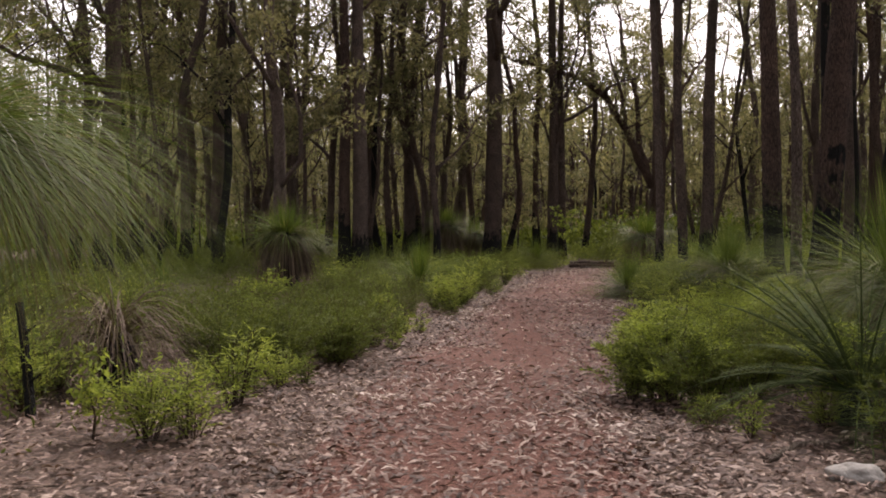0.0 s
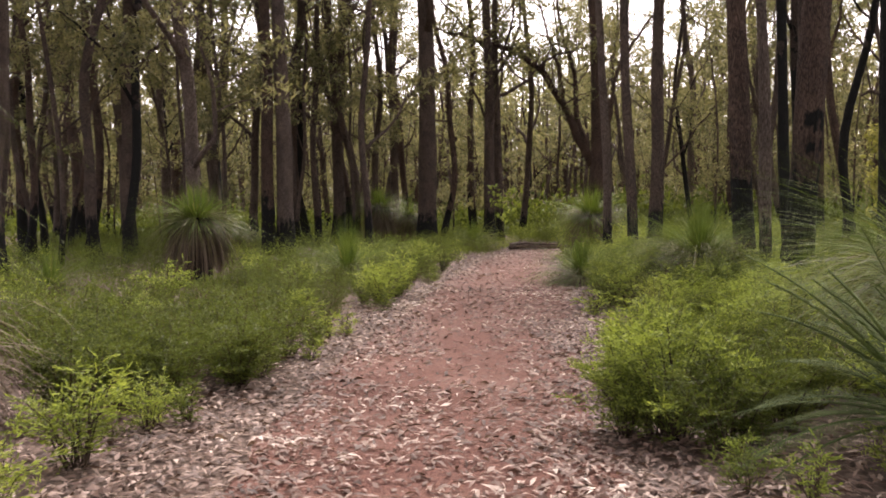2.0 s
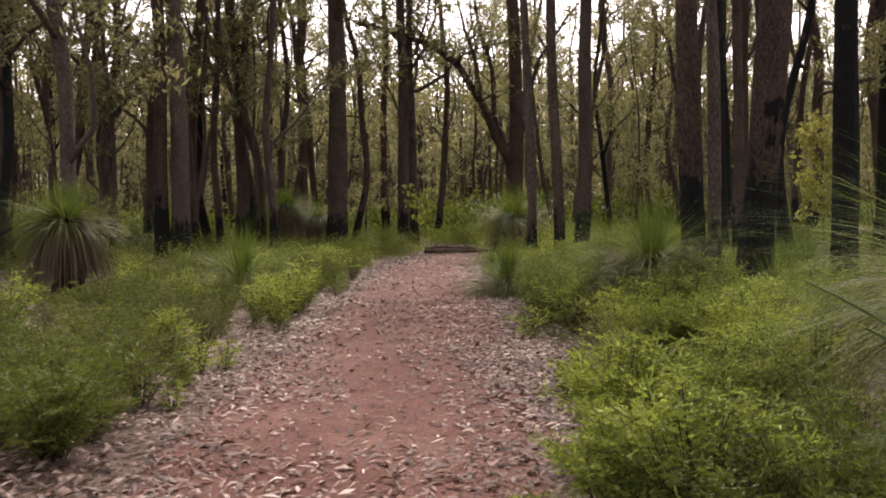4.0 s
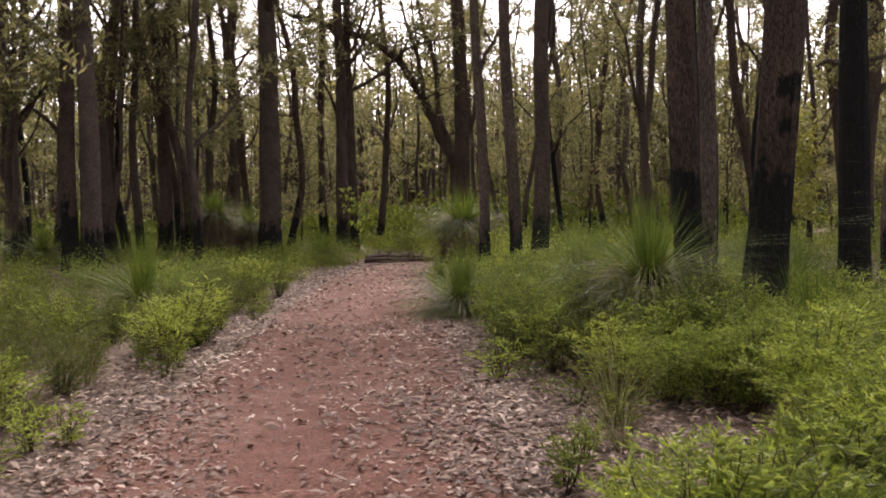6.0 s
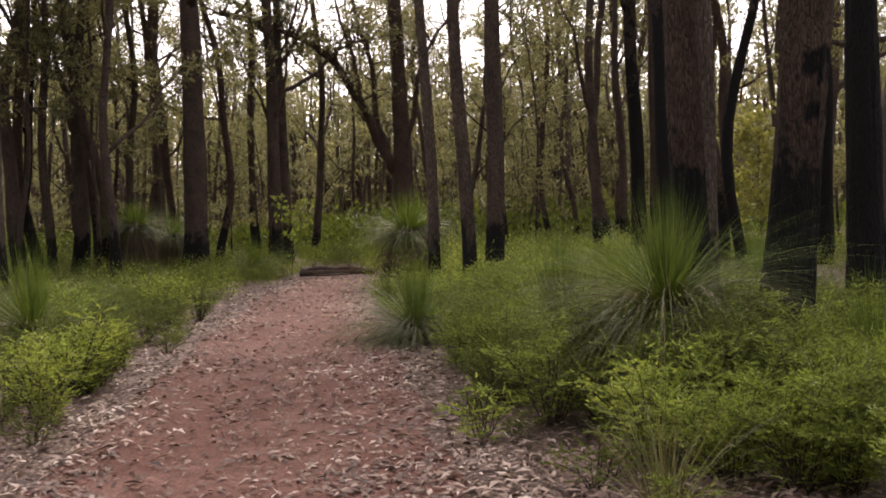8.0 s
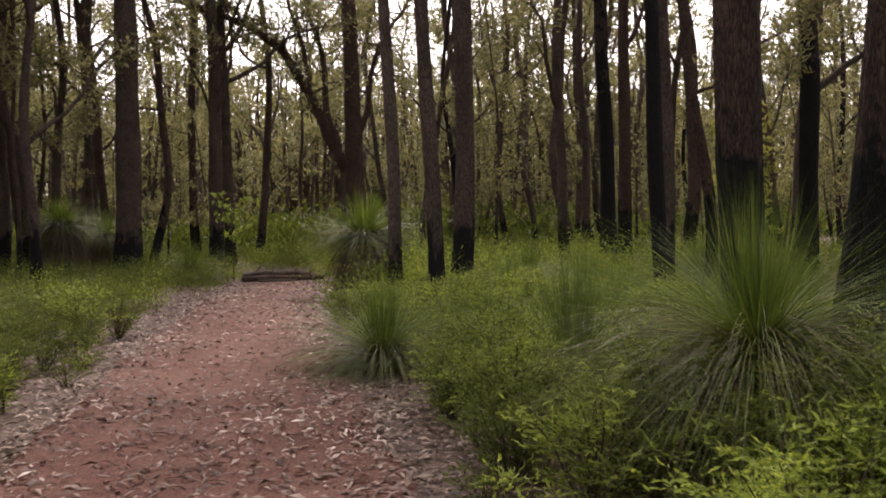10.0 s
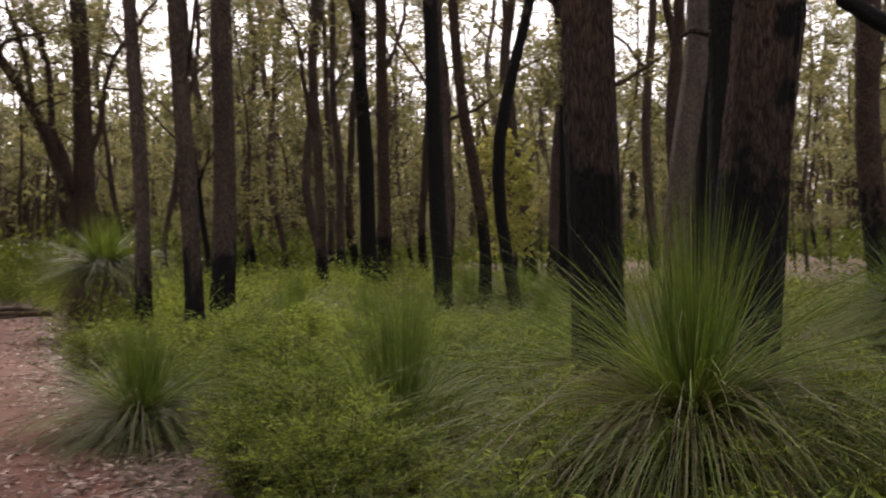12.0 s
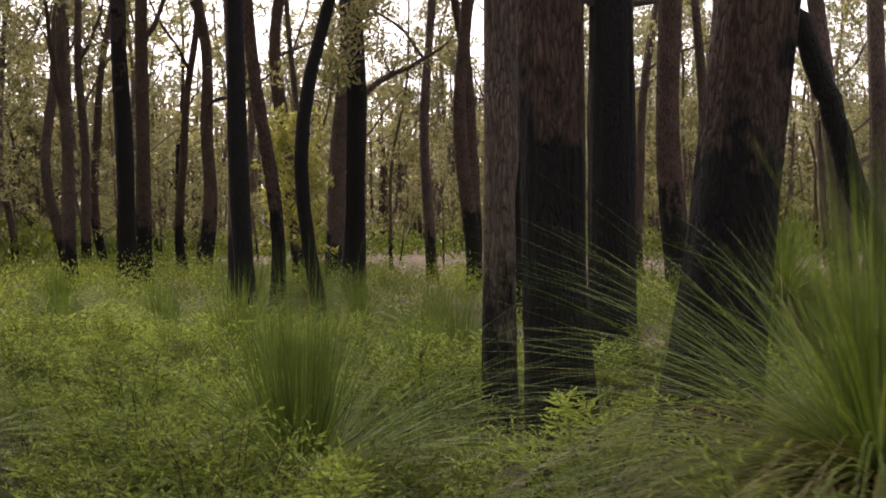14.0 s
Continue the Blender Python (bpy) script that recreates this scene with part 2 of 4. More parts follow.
def blades(g, bases, dirs, length, width, bend, q, segs=4):
    """Narrow arching blades that taper to a point."""
    b, d = np.asarray(bases, float), np.asarray(dirs, float)
    k = len(b)
    d = d / (np.linalg.norm(d, axis=1, keepdims=True) + 1e-9)
    ln = np.broadcast_to(length, k) * q.uniform(0.75, 1.15, k)
    side = np.cross(d, (0, 0, 1.0)) + q.normal(0, 0.25, (k, 3))
    side /= np.linalg.norm(side, axis=1, keepdims=True) + 1e-9
    bend = np.broadcast_to(bend, k) * q.uniform(0.6, 1.4, k)
    rows, faces = [], []
    p, way = b.copy(), d.copy()
    for i in range(segs + 1):
        w = width * (1 - (i / segs) ** 1.6) + 0.0006
        rows += [p - side * w / 2, p + side * w / 2]
        p = p + way * (ln / segs)[:, None]
        way = way + np.array([0, 0, -1.0]) * (bend / segs)[:, None]
        way /= np.linalg.norm(way, axis=1, keepdims=True)
    m = 2 * (segs + 1)
    verts = np.stack(rows, 1).reshape(-1, 3)
    for j in range(k):
        for i in range(segs):
            o = j * m + 2 * i
            faces.append((o, o + 1, o + 3, o + 2))
    g.add(verts, faces)


def ground_height(x, y):
    return 0.035 * math.sin(0.31 * x + 1.0) * math.cos(0.23 * y) + 0.03 * noise.noise((x * 0.35, y * 0.35, 3.1))


def path_middle(y):
    ys = (-12, 2, 6, 9, 13, 17, 21, 25, 30, 36, 41, 60)
    xs = (-1.4, -0.1, 0.2, 0.5, 1.2, 2.0, 2.72, 3.45, 4.5, 6.0, 7.2, 12.0)
    return float(np.interp(y, ys, xs))


def path_half(y):
    return float(np.interp(y, (-12, 6, 13, 20, 28, 36, 60), (1.3, 1.2, 1.42, 1.34, 1.22, 1.05, 0.9)))


# ---------------------------------------------------------------- ground
def build_ground():
    g = Geo()
    xs = np.concatenate([np.linspace(-900, -60, 8), np.linspace(-40, -8, 17), np.linspace(-7, 14, 85), np.linspace(16, 60, 23), np.linspace(90, 900, 8)])
    ys = np.concatenate([np.linspace(-900, -40, 6), np.linspace(-24, 0, 13), np.linspace(0.5, 45, 150), np.linspace(48, 140, 24), np.linspace(180, 1200, 8)])
    verts = [(x, y, ground_height(x, y)) for y in ys for x in xs]
    w = len(xs)
    faces = [(j * w + i, j * w + i + 1, (j + 1) * w + i + 1, (j + 1) * w + i) for j in range(len(ys) - 1) for i in range(w - 1)]
    g.add(verts, faces)
    tagged(new("ground", g.mesh("ground", SOIL, True)), "brown forest floor of soil, twigs and fallen leaves", "ground", kind="structure")
    g = Geo()
    rows, cols = 260, 14
    verts = []
    for j in range(rows):
        y = -10 + 49.5 * j / (rows - 1)
        m, h = path_middle(y), path_half(y)
        for i in range(cols):
            u = -1 + 2 * i / (cols - 1)
            ragged = 0.22 * noise.noise((y * 0.8, 7.0 * np.sign(u), 0.4)) + 0.10 * noise.noise((y * 3.1, 3.0 * np.sign(u), 1.4))
            x = m + u * (h + (ragged if abs(u) > 0.9 else 0))
            verts.append((x, y, ground_height(x, y) + (0.022 if abs(u) < 0.99 else -0.02) - 0.006 * (1 - u * u) + 0.006 * noise.noise((x * 2, y * 2, 0))))
    faces = [(j * cols + i, j * cols + i + 1, (j + 1) * cols + i + 1, (j + 1) * cols + i) for j in range(rows - 1) for i in range(cols - 1)]
    g.add(verts, faces)
    tagged(new("path", g.mesh("path", GRAVEL, True)), "reddish gravel walking track strewn with pale fallen leaves", "path", kind="structure")


def build_litter():
    """Fallen leaves, thin on the track and thick along its edges."""
    q = np.random.default_rng(21)
    spots = []
    for _ in range(30000):
        y = 3.2 + 34 * q.random() ** 1.5
        u = q.normal(0, 1)
        m, h = path_middle(y), path_half(y)
        if q.random() < 0.27:
            off = q.uniform(-1, 1) * h
        else:
            off = (h + q.normal(0.1, 0.42)) * (1 if u > 0 else -1)
        spots.append((m + off, y))
    for _ in range(3000):
        y = q.uniform(-9.5, 3.4)
        spots.append((path_middle(y) + q.normal(0, 1.5), y))
    for _ in range(9000):
        spots.append((q.uniform(-4.5, 4.2), q.uniform(3.0, 10.5)))
    for _ in range(7000):
        spots.append((q.uniform(-5.5, -1.1), q.uniform(4.5, 11.5)))
    for _ in range(3000):
        spots.append((q.uniform(-1.6, 0.8), q.uniform(12.0, 18.0)))
    for _ in range(3500):
        spots.append((q.uniform(2.0, 4.6), q.uniform(10.8, 15.2)))
    for _ in range(2500):
        spots.append((q.uniform(1.1, 4.2), q.uniform(4.5, 8.6)))
    for _ in range(5000):
        spots.append((q.uniform(1.5, 6), q.uniform(10, 20)))
    s = np.array(spots)
    k = len(s)
    z = np.array([ground_height(x, y) for x, y in s]) + 0.024 + np.abs(q.normal(0, 0.006, k))
    g = Geo()
    a = q.uniform(0, 2 * math.pi, k)
    along = np.stack([np.cos(a), np.sin(a), q.normal(0, 0.22, k)], 1)
    sidew = np.stack([-np.sin(a), np.cos(a), q.normal(0, 0.3, k)], 1)
    ln, w = (0.035 + 0.10 * q.random(k) ** 1.4)[:, None], q.uniform(0.012, 0.036, k)[:, None]
    c = np.column_stack([s, z])
    arch = np.array([0, 0, 1.0]) * (q.uniform(0.0, 0.22, k)[:, None] * ln)
    verts = np.stack([c - along * ln / 2, c + sidew * w / 2 + arch, c - sidew * w / 2 + arch * 0.6, c + along * ln / 2], 1).reshape(-1, 3)
    g.add(verts, [f for i in range(k) for f in ((4 * i, 4 * i + 2, 4 * i + 1), (4 * i + 1, 4 * i + 2, 4 * i + 3))])
    tagged(new("leaf_litter", g.mesh("leaf_litter", LITTER)), "dry pink, brown and grey gum leaves fallen on the ground", "leaf litter", kind="stuff")
    g = Geo()
    for _ in range(230):
        y = 3 + 26 * q.random() ** 1.5
        x = path_middle(y) + q.choice((-1, 1)) * (path_half(y) + abs(q.normal(0, 0.7)))
        a, ln = q.uniform(0, 6.3), q.uniform(0.12, 0.6)
        pts = [(x + ln * (i / 4 - 0.5) * math.cos(a) + q.normal(0, 0.012), y + ln * (i / 4 - 0.5) * math.sin(a) + q.normal(0, 0.012), ground_height(x, y) + 0.018 + abs(q.normal(0, 0.01))) for i in range(5)]
        r = q.uniform(0.002, 0.007)
        tube(g, pts, [r, r, r * 0.9, r * 0.8, r * 0.5], 4)
    tagged(new("fallen_twigs", g.mesh("fallen_twigs", WOOD_DEAD)), "thin dry twigs scattered along the track's edges", "twigs", kind="stuff")


build_ground()
build_litter()


# ---------------------------------------------------------------- trees
def limb_points(start, heading, rise, length, q, steps=7):
    p, pts = np.array(start, float), [np.array(start, float)]
    way = np.array([math.cos(heading), math.sin(heading), rise])
    way /= np.linalg.norm(way)
    for _ in range(steps):
        way = way + q.normal(0, 0.20, 3) + (0, 0, 0.10)
        way /= np.linalg.norm(way)
        p = p + way * length / steps
        pts.append(p.copy())
    return pts


def clump(g, centre, spread, count, q, size):
    c = np.asarray(centre) + q.normal(0, 1, (count, 3)) * np.array([spread, spread, spread * 0.55])
    leaves(g, c, size, size * 0.32, q, droop=0.5)


def trunk_line(h, lean, bend, q, step):
    zs = np.arange(-0.15, h, step)
    ph = q.uniform(0, 6.3, 4)
    x = lean[0] * zs + bend * (np.sin(zs * 0.42 + ph[0]) - math.sin(ph[0])) + 0.3 * bend * np.sin(zs * 1.1 + ph[1])
    y = lean[1] * zs + bend * (np.cos(zs * 0.36 + ph[2]) - math.cos(ph[2]))
    return np.column_stack([x, y, zs])


def eucalypt(r, h, lean=(0, 0), bend=0.06, mat=None, near=False, limbs=5, first=0.35, leaf=0.26, density=1.0, seed=0, flare=0.35, foot=(0, 0)):
    """One gum tree at the origin: trunk, forking limbs and an open, clumped crown."""
    q = np.random.default_rng(seed)
    base = new("gum_tree")
    line = trunk_line(h, lean, bend, q, 0.14 if near else 0.7)
    z = line[:, 2].clip(0)
    line[:, :2] += np.array(foot) * np.exp(-z / 0.75)[:, None]
    rad = r * (1 - 0.55 * z / h) * (1 + flare * np.exp(-z / 0.45)) * (1 + 0.04 * np.sin(z * 1.7 + q.uniform(0, 6)))
    g = Geo()
    tube(g, line, rad, 44 if near else 10, 0.032 if near else 0.05, seed)
    part("trunk", g.mesh("trunk", mat or BARK_BROWN, True), base)
    crown = Geo()
    for i in range(limbs):
        f = first + (0.97 - first) * (i + q.uniform(0, 0.8)) / max(limbs, 1)
        at = line[min(int(f * len(line)), len(line) - 1)]
        lr = r * (1 - 0.55 * f) * q.uniform(0.34, 0.6)
        g = Geo()
        head = q.uniform(0, 6.3)
        ln = q.uniform(0.18, 0.34) * h
        pts = limb_points(at, head, q.uniform(0.35, 1.3), ln, q)
        tube(g, pts, np.linspace(lr, lr * 0.35, len(pts)), 6, 0.05, seed + i)
        for j in (3, 4, 5, 6, 7):
            tw = limb_points(pts[j], head + q.normal(0, 1.1), q.uniform(0.1, 1.0), ln * q.uniform(0.25, 0.5), q, 5)
            tube(g, tw, np.linspace(lr * 0.33, lr * 0.08, len(tw)), 3, cap=False)
            for k in (3, 5):
                clump(crown, tw[k], 0.012 * h + 0.07, int(58 * density), q, leaf)
        part("limb", g.mesh("limb", mat or BARK_BROWN, True), base)
    if crown.count:
        part("crown", crown.mesh("crown", CANOPY), base, "open olive-green crown of small leaves")
    return base


def put(ob, x, y, turn=0.0, size=1.0, sink=0.0):
    ob.matrix_basis = pose(x, y, ground_height(x, y) - sink, 0, 0, turn) @ Matrix.Scale(size, 4)
    return ob


def gum(x, y, r, h=17.0, label="tall straight gum tree with dark brown bark", **kw):
    t = put(eucalypt(r, h, seed=int(abs(x * 131 + y * 17)) + 5, **kw), x, y)
    return tagged(t, label, "tree", "gum trees of the forest")


# trees close to the track
NEARBY = dict(near=True, limbs=3, first=0.6, density=0.25)
gum(6.24, 17.58, 0.182, 16, "thick gum tree, red-brown bark, charred black near the ground", mat=BARK_SCORCHED, lean=(-0.02, 0.0), foot=(0.2, 0.02), bend=0.03, **NEARBY)
gum(6.88, 17.08, 0.24, 17, "thick leaning gum tree, furrowed brown bark burnt black below", mat=BARK_SCORCHED, lean=(0.035, -0.105), bend=0.03, **NEARBY)
BLACK_GUM = gum(9.66, 19.11, 0.22, 16, "gum tree charred black all the way up its trunk", mat=BARK_BLACK, lean=(0.01, 0.0), bend=0.03, **NEARBY)
g = Geo()
tube(g, [(-0.42, 0.26, 3.5), (-0.3, 0.19, 3.58), (-0.1, 0.05, 3.52), (0.2, -0.12, 3.56), (0.42, -0.25, 3.6)], [0.015, 0.035, 0.045, 0.04, 0.025], 10, 0.05, 4)
part("broken_limb", g.mesh("broken_limb", BARK_BROWN, True), BLACK_GUM, "short broken grey limb")
gum(7.05, 18.5, 0.11, 14, "slender grey-barked gum behind a thicker one", mat=BARK_GREY, lean=(-0.02, 0.0), bend=0.05, **NEARBY)
gum(15.34, 23.90, 0.26, 16, "gum tree with a charred black trunk", mat=BARK_BLACK, bend=0.06, **NEARBY)
gum(7.76, 27.55, 0.19, 17, mat=BARK_BROWN, lean=(0.05, 0.02), near=True, limbs=4, first=0.5)
gum(6.85, 26.3, 0.14, 16, mat=BARK_BROWN, lean=(-0.01, 0.02), near=True, limbs=4, first=0.45)
gum(6.4, 27.2, 0.12, 15, mat=BARK_GREY, lean=(-0.03, 0.0), near=True, limbs=4, first=0.45)
gum(2.54, 42.98, 0.42, 21, "thick straight gum tree standing beside the track", mat=BARK_BROWN, bend=0.05, limbs=6, first=0.42)
gum(5.7, 46.97, 0.28, 20, mat=BARK_BROWN, limbs=7, first=0.28)
gum(6.3, 47.6, 0.2, 19, mat=BARK_BROWN, limbs=7, first=0.25)
gum(-3.55, 36.85, 0.24, 19, "twin gum tree, its bark flaking dark", mat=BARK_BURNT, lean=(-0.01, 0), limbs=5, first=0.45)
gum(-2.97, 36.97, 0.32, 21, "thick grey-brown gum tree with even bark", mat=BARK_GREY, limbs=5, first=0.5)
gum(10.45, 25.06, 0.15, 16, "dark burnt gum tree", mat=BARK_BLACK, lean=(-0.03, 0), limbs=4, first=0.4)
gum(11.6, 26.73, 0.15, 16, mat=BARK_BROWN, limbs=4, first=0.4)
gum(16.14, 36.7, 0.25, 19, "black burnt gum tree standing in a close pair", mat=BARK_BLACK, limbs=4, first=0.4)
gum(17.56, 38.05, 0.23, 19, "dark gum tree standing in a close pair", mat=BARK_BURNT, limbs=5, first=0.3)
gum(15.4, 38.07, 0.18, 15, 'gum tree with dark brown fibrous bark', mat=BARK_BROWN, first=0.3, bend=0.15, density=0.85, leaf=0.2, limbs=4)
gum(-13.91, 49.56, 0.34, 16, 'gum tree with brown bark, burnt black below', mat=BARK_BURNT, first=0.42, bend=0.28, density=0.62, leaf=0.21)
gum(-16.85, 56.57, 0.33, 17, 'gum tree with dark brown fibrous bark', mat=BARK_BROWN, first=0.36, bend=0.38, density=0.62, leaf=0.21)
gum(-8.31, 36.52, 0.24, 18, 'gum tree with dark brown fibrous bark', mat=BARK_BROWN, first=0.3, bend=0.15, density=0.62, leaf=0.21)
gum(-11.51, 60.26, 0.40, 19, 'gum tree with brown bark, burnt black below', mat=BARK_BURNT, first=0.42, bend=0.28, density=0.62, leaf=0.21)
gum(-8.39, 32.96, 0.18, 20, 'gum tree with dark brown fibrous bark', mat=BARK_BROWN, first=0.36, bend=0.38, density=0.62, leaf=0.21)
gum(-10.42, 29.77, 0.26, 15, 'gum tree with dark brown fibrous bark', mat=BARK_BROWN, first=0.3, bend=0.15, density=0.62, leaf=0.21)
gum(-11.01, 33.81, 0.13, 16, 'gum tree with brown bark, burnt black below', mat=BARK_BURNT, first=0.42, bend=0.28, density=0.62, leaf=0.21)
gum(-6.68, 46.16, 0.22, 17, 'gum tree with dark brown fibrous bark', mat=BARK_BROWN, first=0.36, bend=0.38, density=0.62, leaf=0.21)
gum(-2.11, 43.61, 0.16, 18, 'gum tree with dark brown fibrous bark', mat=BARK_BROWN, first=0.3, bend=0.15, density=0.62, leaf=0.21)
gum(-0.87, 49.66, 0.23, 19, 'gum tree with brown bark, burnt black below', mat=BARK_BURNT, first=0.42, bend=0.28, density=0.62, leaf=0.21)
gum(-8.18, 45.9, 0.23, 20, 'gum tree with dark brown fibrous bark', mat=BARK_BROWN, first=0.36, bend=0.38, density=0.62, leaf=0.21)
gum(1.44, 56.65, 0.23, 15, 'gum tree with dark brown fibrous bark', mat=BARK_BROWN, first=0.3, bend=0.15, density=0.62, leaf=0.21)
gum(23.61, 44.52, 0.18, 16, 'gum tree with brown bark, burnt black below', mat=BARK_BURNT, first=0.42, bend=0.28, density=0.85, leaf=0.2, limbs=4)
gum(23.01, 42.5, 0.27, 17, 'gum tree with brown bark, burnt black below', mat=BARK_BURNT, first=0.36, bend=0.38, density=0.85, leaf=0.2, limbs=4)
gum(18.32, 30.8, 0.27, 18, 'gum tree with a charred black trunk', mat=BARK_BLACK, first=0.3, bend=0.15, density=0.85, leaf=0.2, limbs=4)
gum(24.25, 38.93, 0.27, 19, 'gum tree with brown bark, burnt black below', mat=BARK_BURNT, first=0.42, bend=0.28, density=0.85, leaf=0.2, limbs=4)
gum(19.19, 44.94, 0.19, 20, 'gum tree with dark brown fibrous bark', mat=BARK_BROWN, first=0.36, bend=0.38, density=0.85, leaf=0.2, limbs=4)
gum(20.22, 45.5, 0.18, 15, 'gum tree with dark brown fibrous bark', mat=BARK_BROWN, first=0.3, bend=0.15, density=0.85, leaf=0.2, limbs=4)
gum(22.35, 47.73, 0.19, 16, 'gum tree with brown bark, burnt black below', mat=BARK_BURNT, first=0.42, bend=0.28, density=0.85, leaf=0.2, limbs=4)
gum(21.95, 53.66, 0.15, 17, 'gum tree with dark brown fibrous bark', mat=BARK_BROWN, first=0.36, bend=0.38, density=0.85, leaf=0.2, limbs=4)
gum(25.23, 33.9, 0.18, 18, 'gum tree with dark brown fibrous bark', mat=BARK_BROWN, first=0.3, bend=0.15, density=0.85, leaf=0.2, limbs=4)
gum(21.26, 29.24, 0.19, 19, 'gum tree with brown bark, burnt black below', mat=BARK_BURNT, first=0.42, bend=0.28, density=0.85, leaf=0.2, limbs=4)
gum(13.39, 23.06, 0.20, 20, 'gum tree with pale grey-brown bark', mat=BARK_GREY, first=0.36, bend=0.38, density=0.85, leaf=0.2, limbs=4)
gum(20.9, 33.9, 0.32, 15, 'gum tree with dark brown fibrous bark', mat=BARK_BROWN, first=0.3, bend=0.15, density=0.85, leaf=0.2, limbs=4)
gum(18.46, 22.48, 0.25, 16, 'gum tree with brown bark, burnt black below', mat=BARK_BURNT, first=0.42, bend=0.28, density=0.85, leaf=0.2, limbs=4)
gum(21.26, 23.59, 0.11, 17, 'gum tree with dark brown fibrous bark', mat=BARK_BROWN, first=0.36, bend=0.38, density=0.85, leaf=0.2, limbs=4)
gum(17.89, 25.25, 0.22, 18, 'gum tree with pale grey-brown bark', mat=BARK_GREY, first=0.3, bend=0.15, density=0.85, leaf=0.2, limbs=4)
gum(21.91, 29.86, 0.16, 19, 'gum tree with brown bark, burnt black below', mat=BARK_BURNT, first=0.42, bend=0.28, density=0.85, leaf=0.2, limbs=4)
gum(17.36, 19.37, 0.15, 20, 'gum tree with dark brown fibrous bark', mat=BARK_BROWN, first=0.36, bend=0.38, density=0.85, leaf=0.2, limbs=4)
gum(21.36, 19.9, 0.19, 15, 'gum tree with dark brown fibrous bark', mat=BARK_BROWN, first=0.3, bend=0.15, density=0.85, leaf=0.2, limbs=4)
gum(13.29, 27.8, 0.13, 16, 'gum tree with brown bark, burnt black below', mat=BARK_BURNT, first=0.42, bend=0.28, density=0.85, leaf=0.2, limbs=4)
gum(12.52, 25.9, 0.12, 17, 'gum tree with a charred black trunk', mat=BARK_BLACK, first=0.36, bend=0.38, density=0.85, leaf=0.2, limbs=4)
gum(-2.9, 43.21, 0.24, 20, 'gum tree with dark brown fibrous bark', mat=BARK_BROWN, first=0.36, bend=0.38, density=0.62, leaf=0.21)
gum(-1.43, 45.36, 0.29, 15, 'gum tree with dark brown fibrous bark', mat=BARK_BROWN, first=0.3, bend=0.15, density=0.62, leaf=0.21)
gum(0.88, 54.45, 0.19, 17, 'gum tree with dark brown fibrous bark', mat=BARK_BROWN, first=0.36, bend=0.38, density=0.62, leaf=0.21)
gum(1.6, 53.45, 0.19, 18, 'gum tree with dark brown fibrous bark', mat=BARK_BROWN, first=0.3, bend=0.15, density=0.62, leaf=0.21)
gum(-0.4, 45.73, 0.19, 20, 'gum tree with dark brown fibrous bark', mat=BARK_BROWN, first=0.36, bend=0.38, density=0.62, leaf=0.21)
gum(22.82, 51.0, 0.19, 15, 'gum tree with dark brown fibrous bark', mat=BARK_BROWN, first=0.3, bend=0.15, density=0.85, leaf=0.2, limbs=4)
gum(1.81, 52.37, 0.19, 16, 'gum tree with brown bark, burnt black below', mat=BARK_BURNT, first=0.42, bend=0.28, density=0.62, leaf=0.21)
gum(27.94, 28.06, 0.14, 17, 'gum tree with dark brown fibrous bark', mat=BARK_BROWN, first=0.36, bend=0.38, density=0.85, leaf=0.2, limbs=4)
gum(-9.93, 28.31, 0.29, 18, 'gum tree with dark brown fibrous bark', mat=BARK_BROWN, first=0.3, bend=0.15, density=0.62, leaf=0.21)
gum(-12.44, 38.02, 0.19, 19, 'gum tree with brown bark, burnt black below', mat=BARK_BURNT, first=0.42, bend=0.28, density=0.62, leaf=0.21)

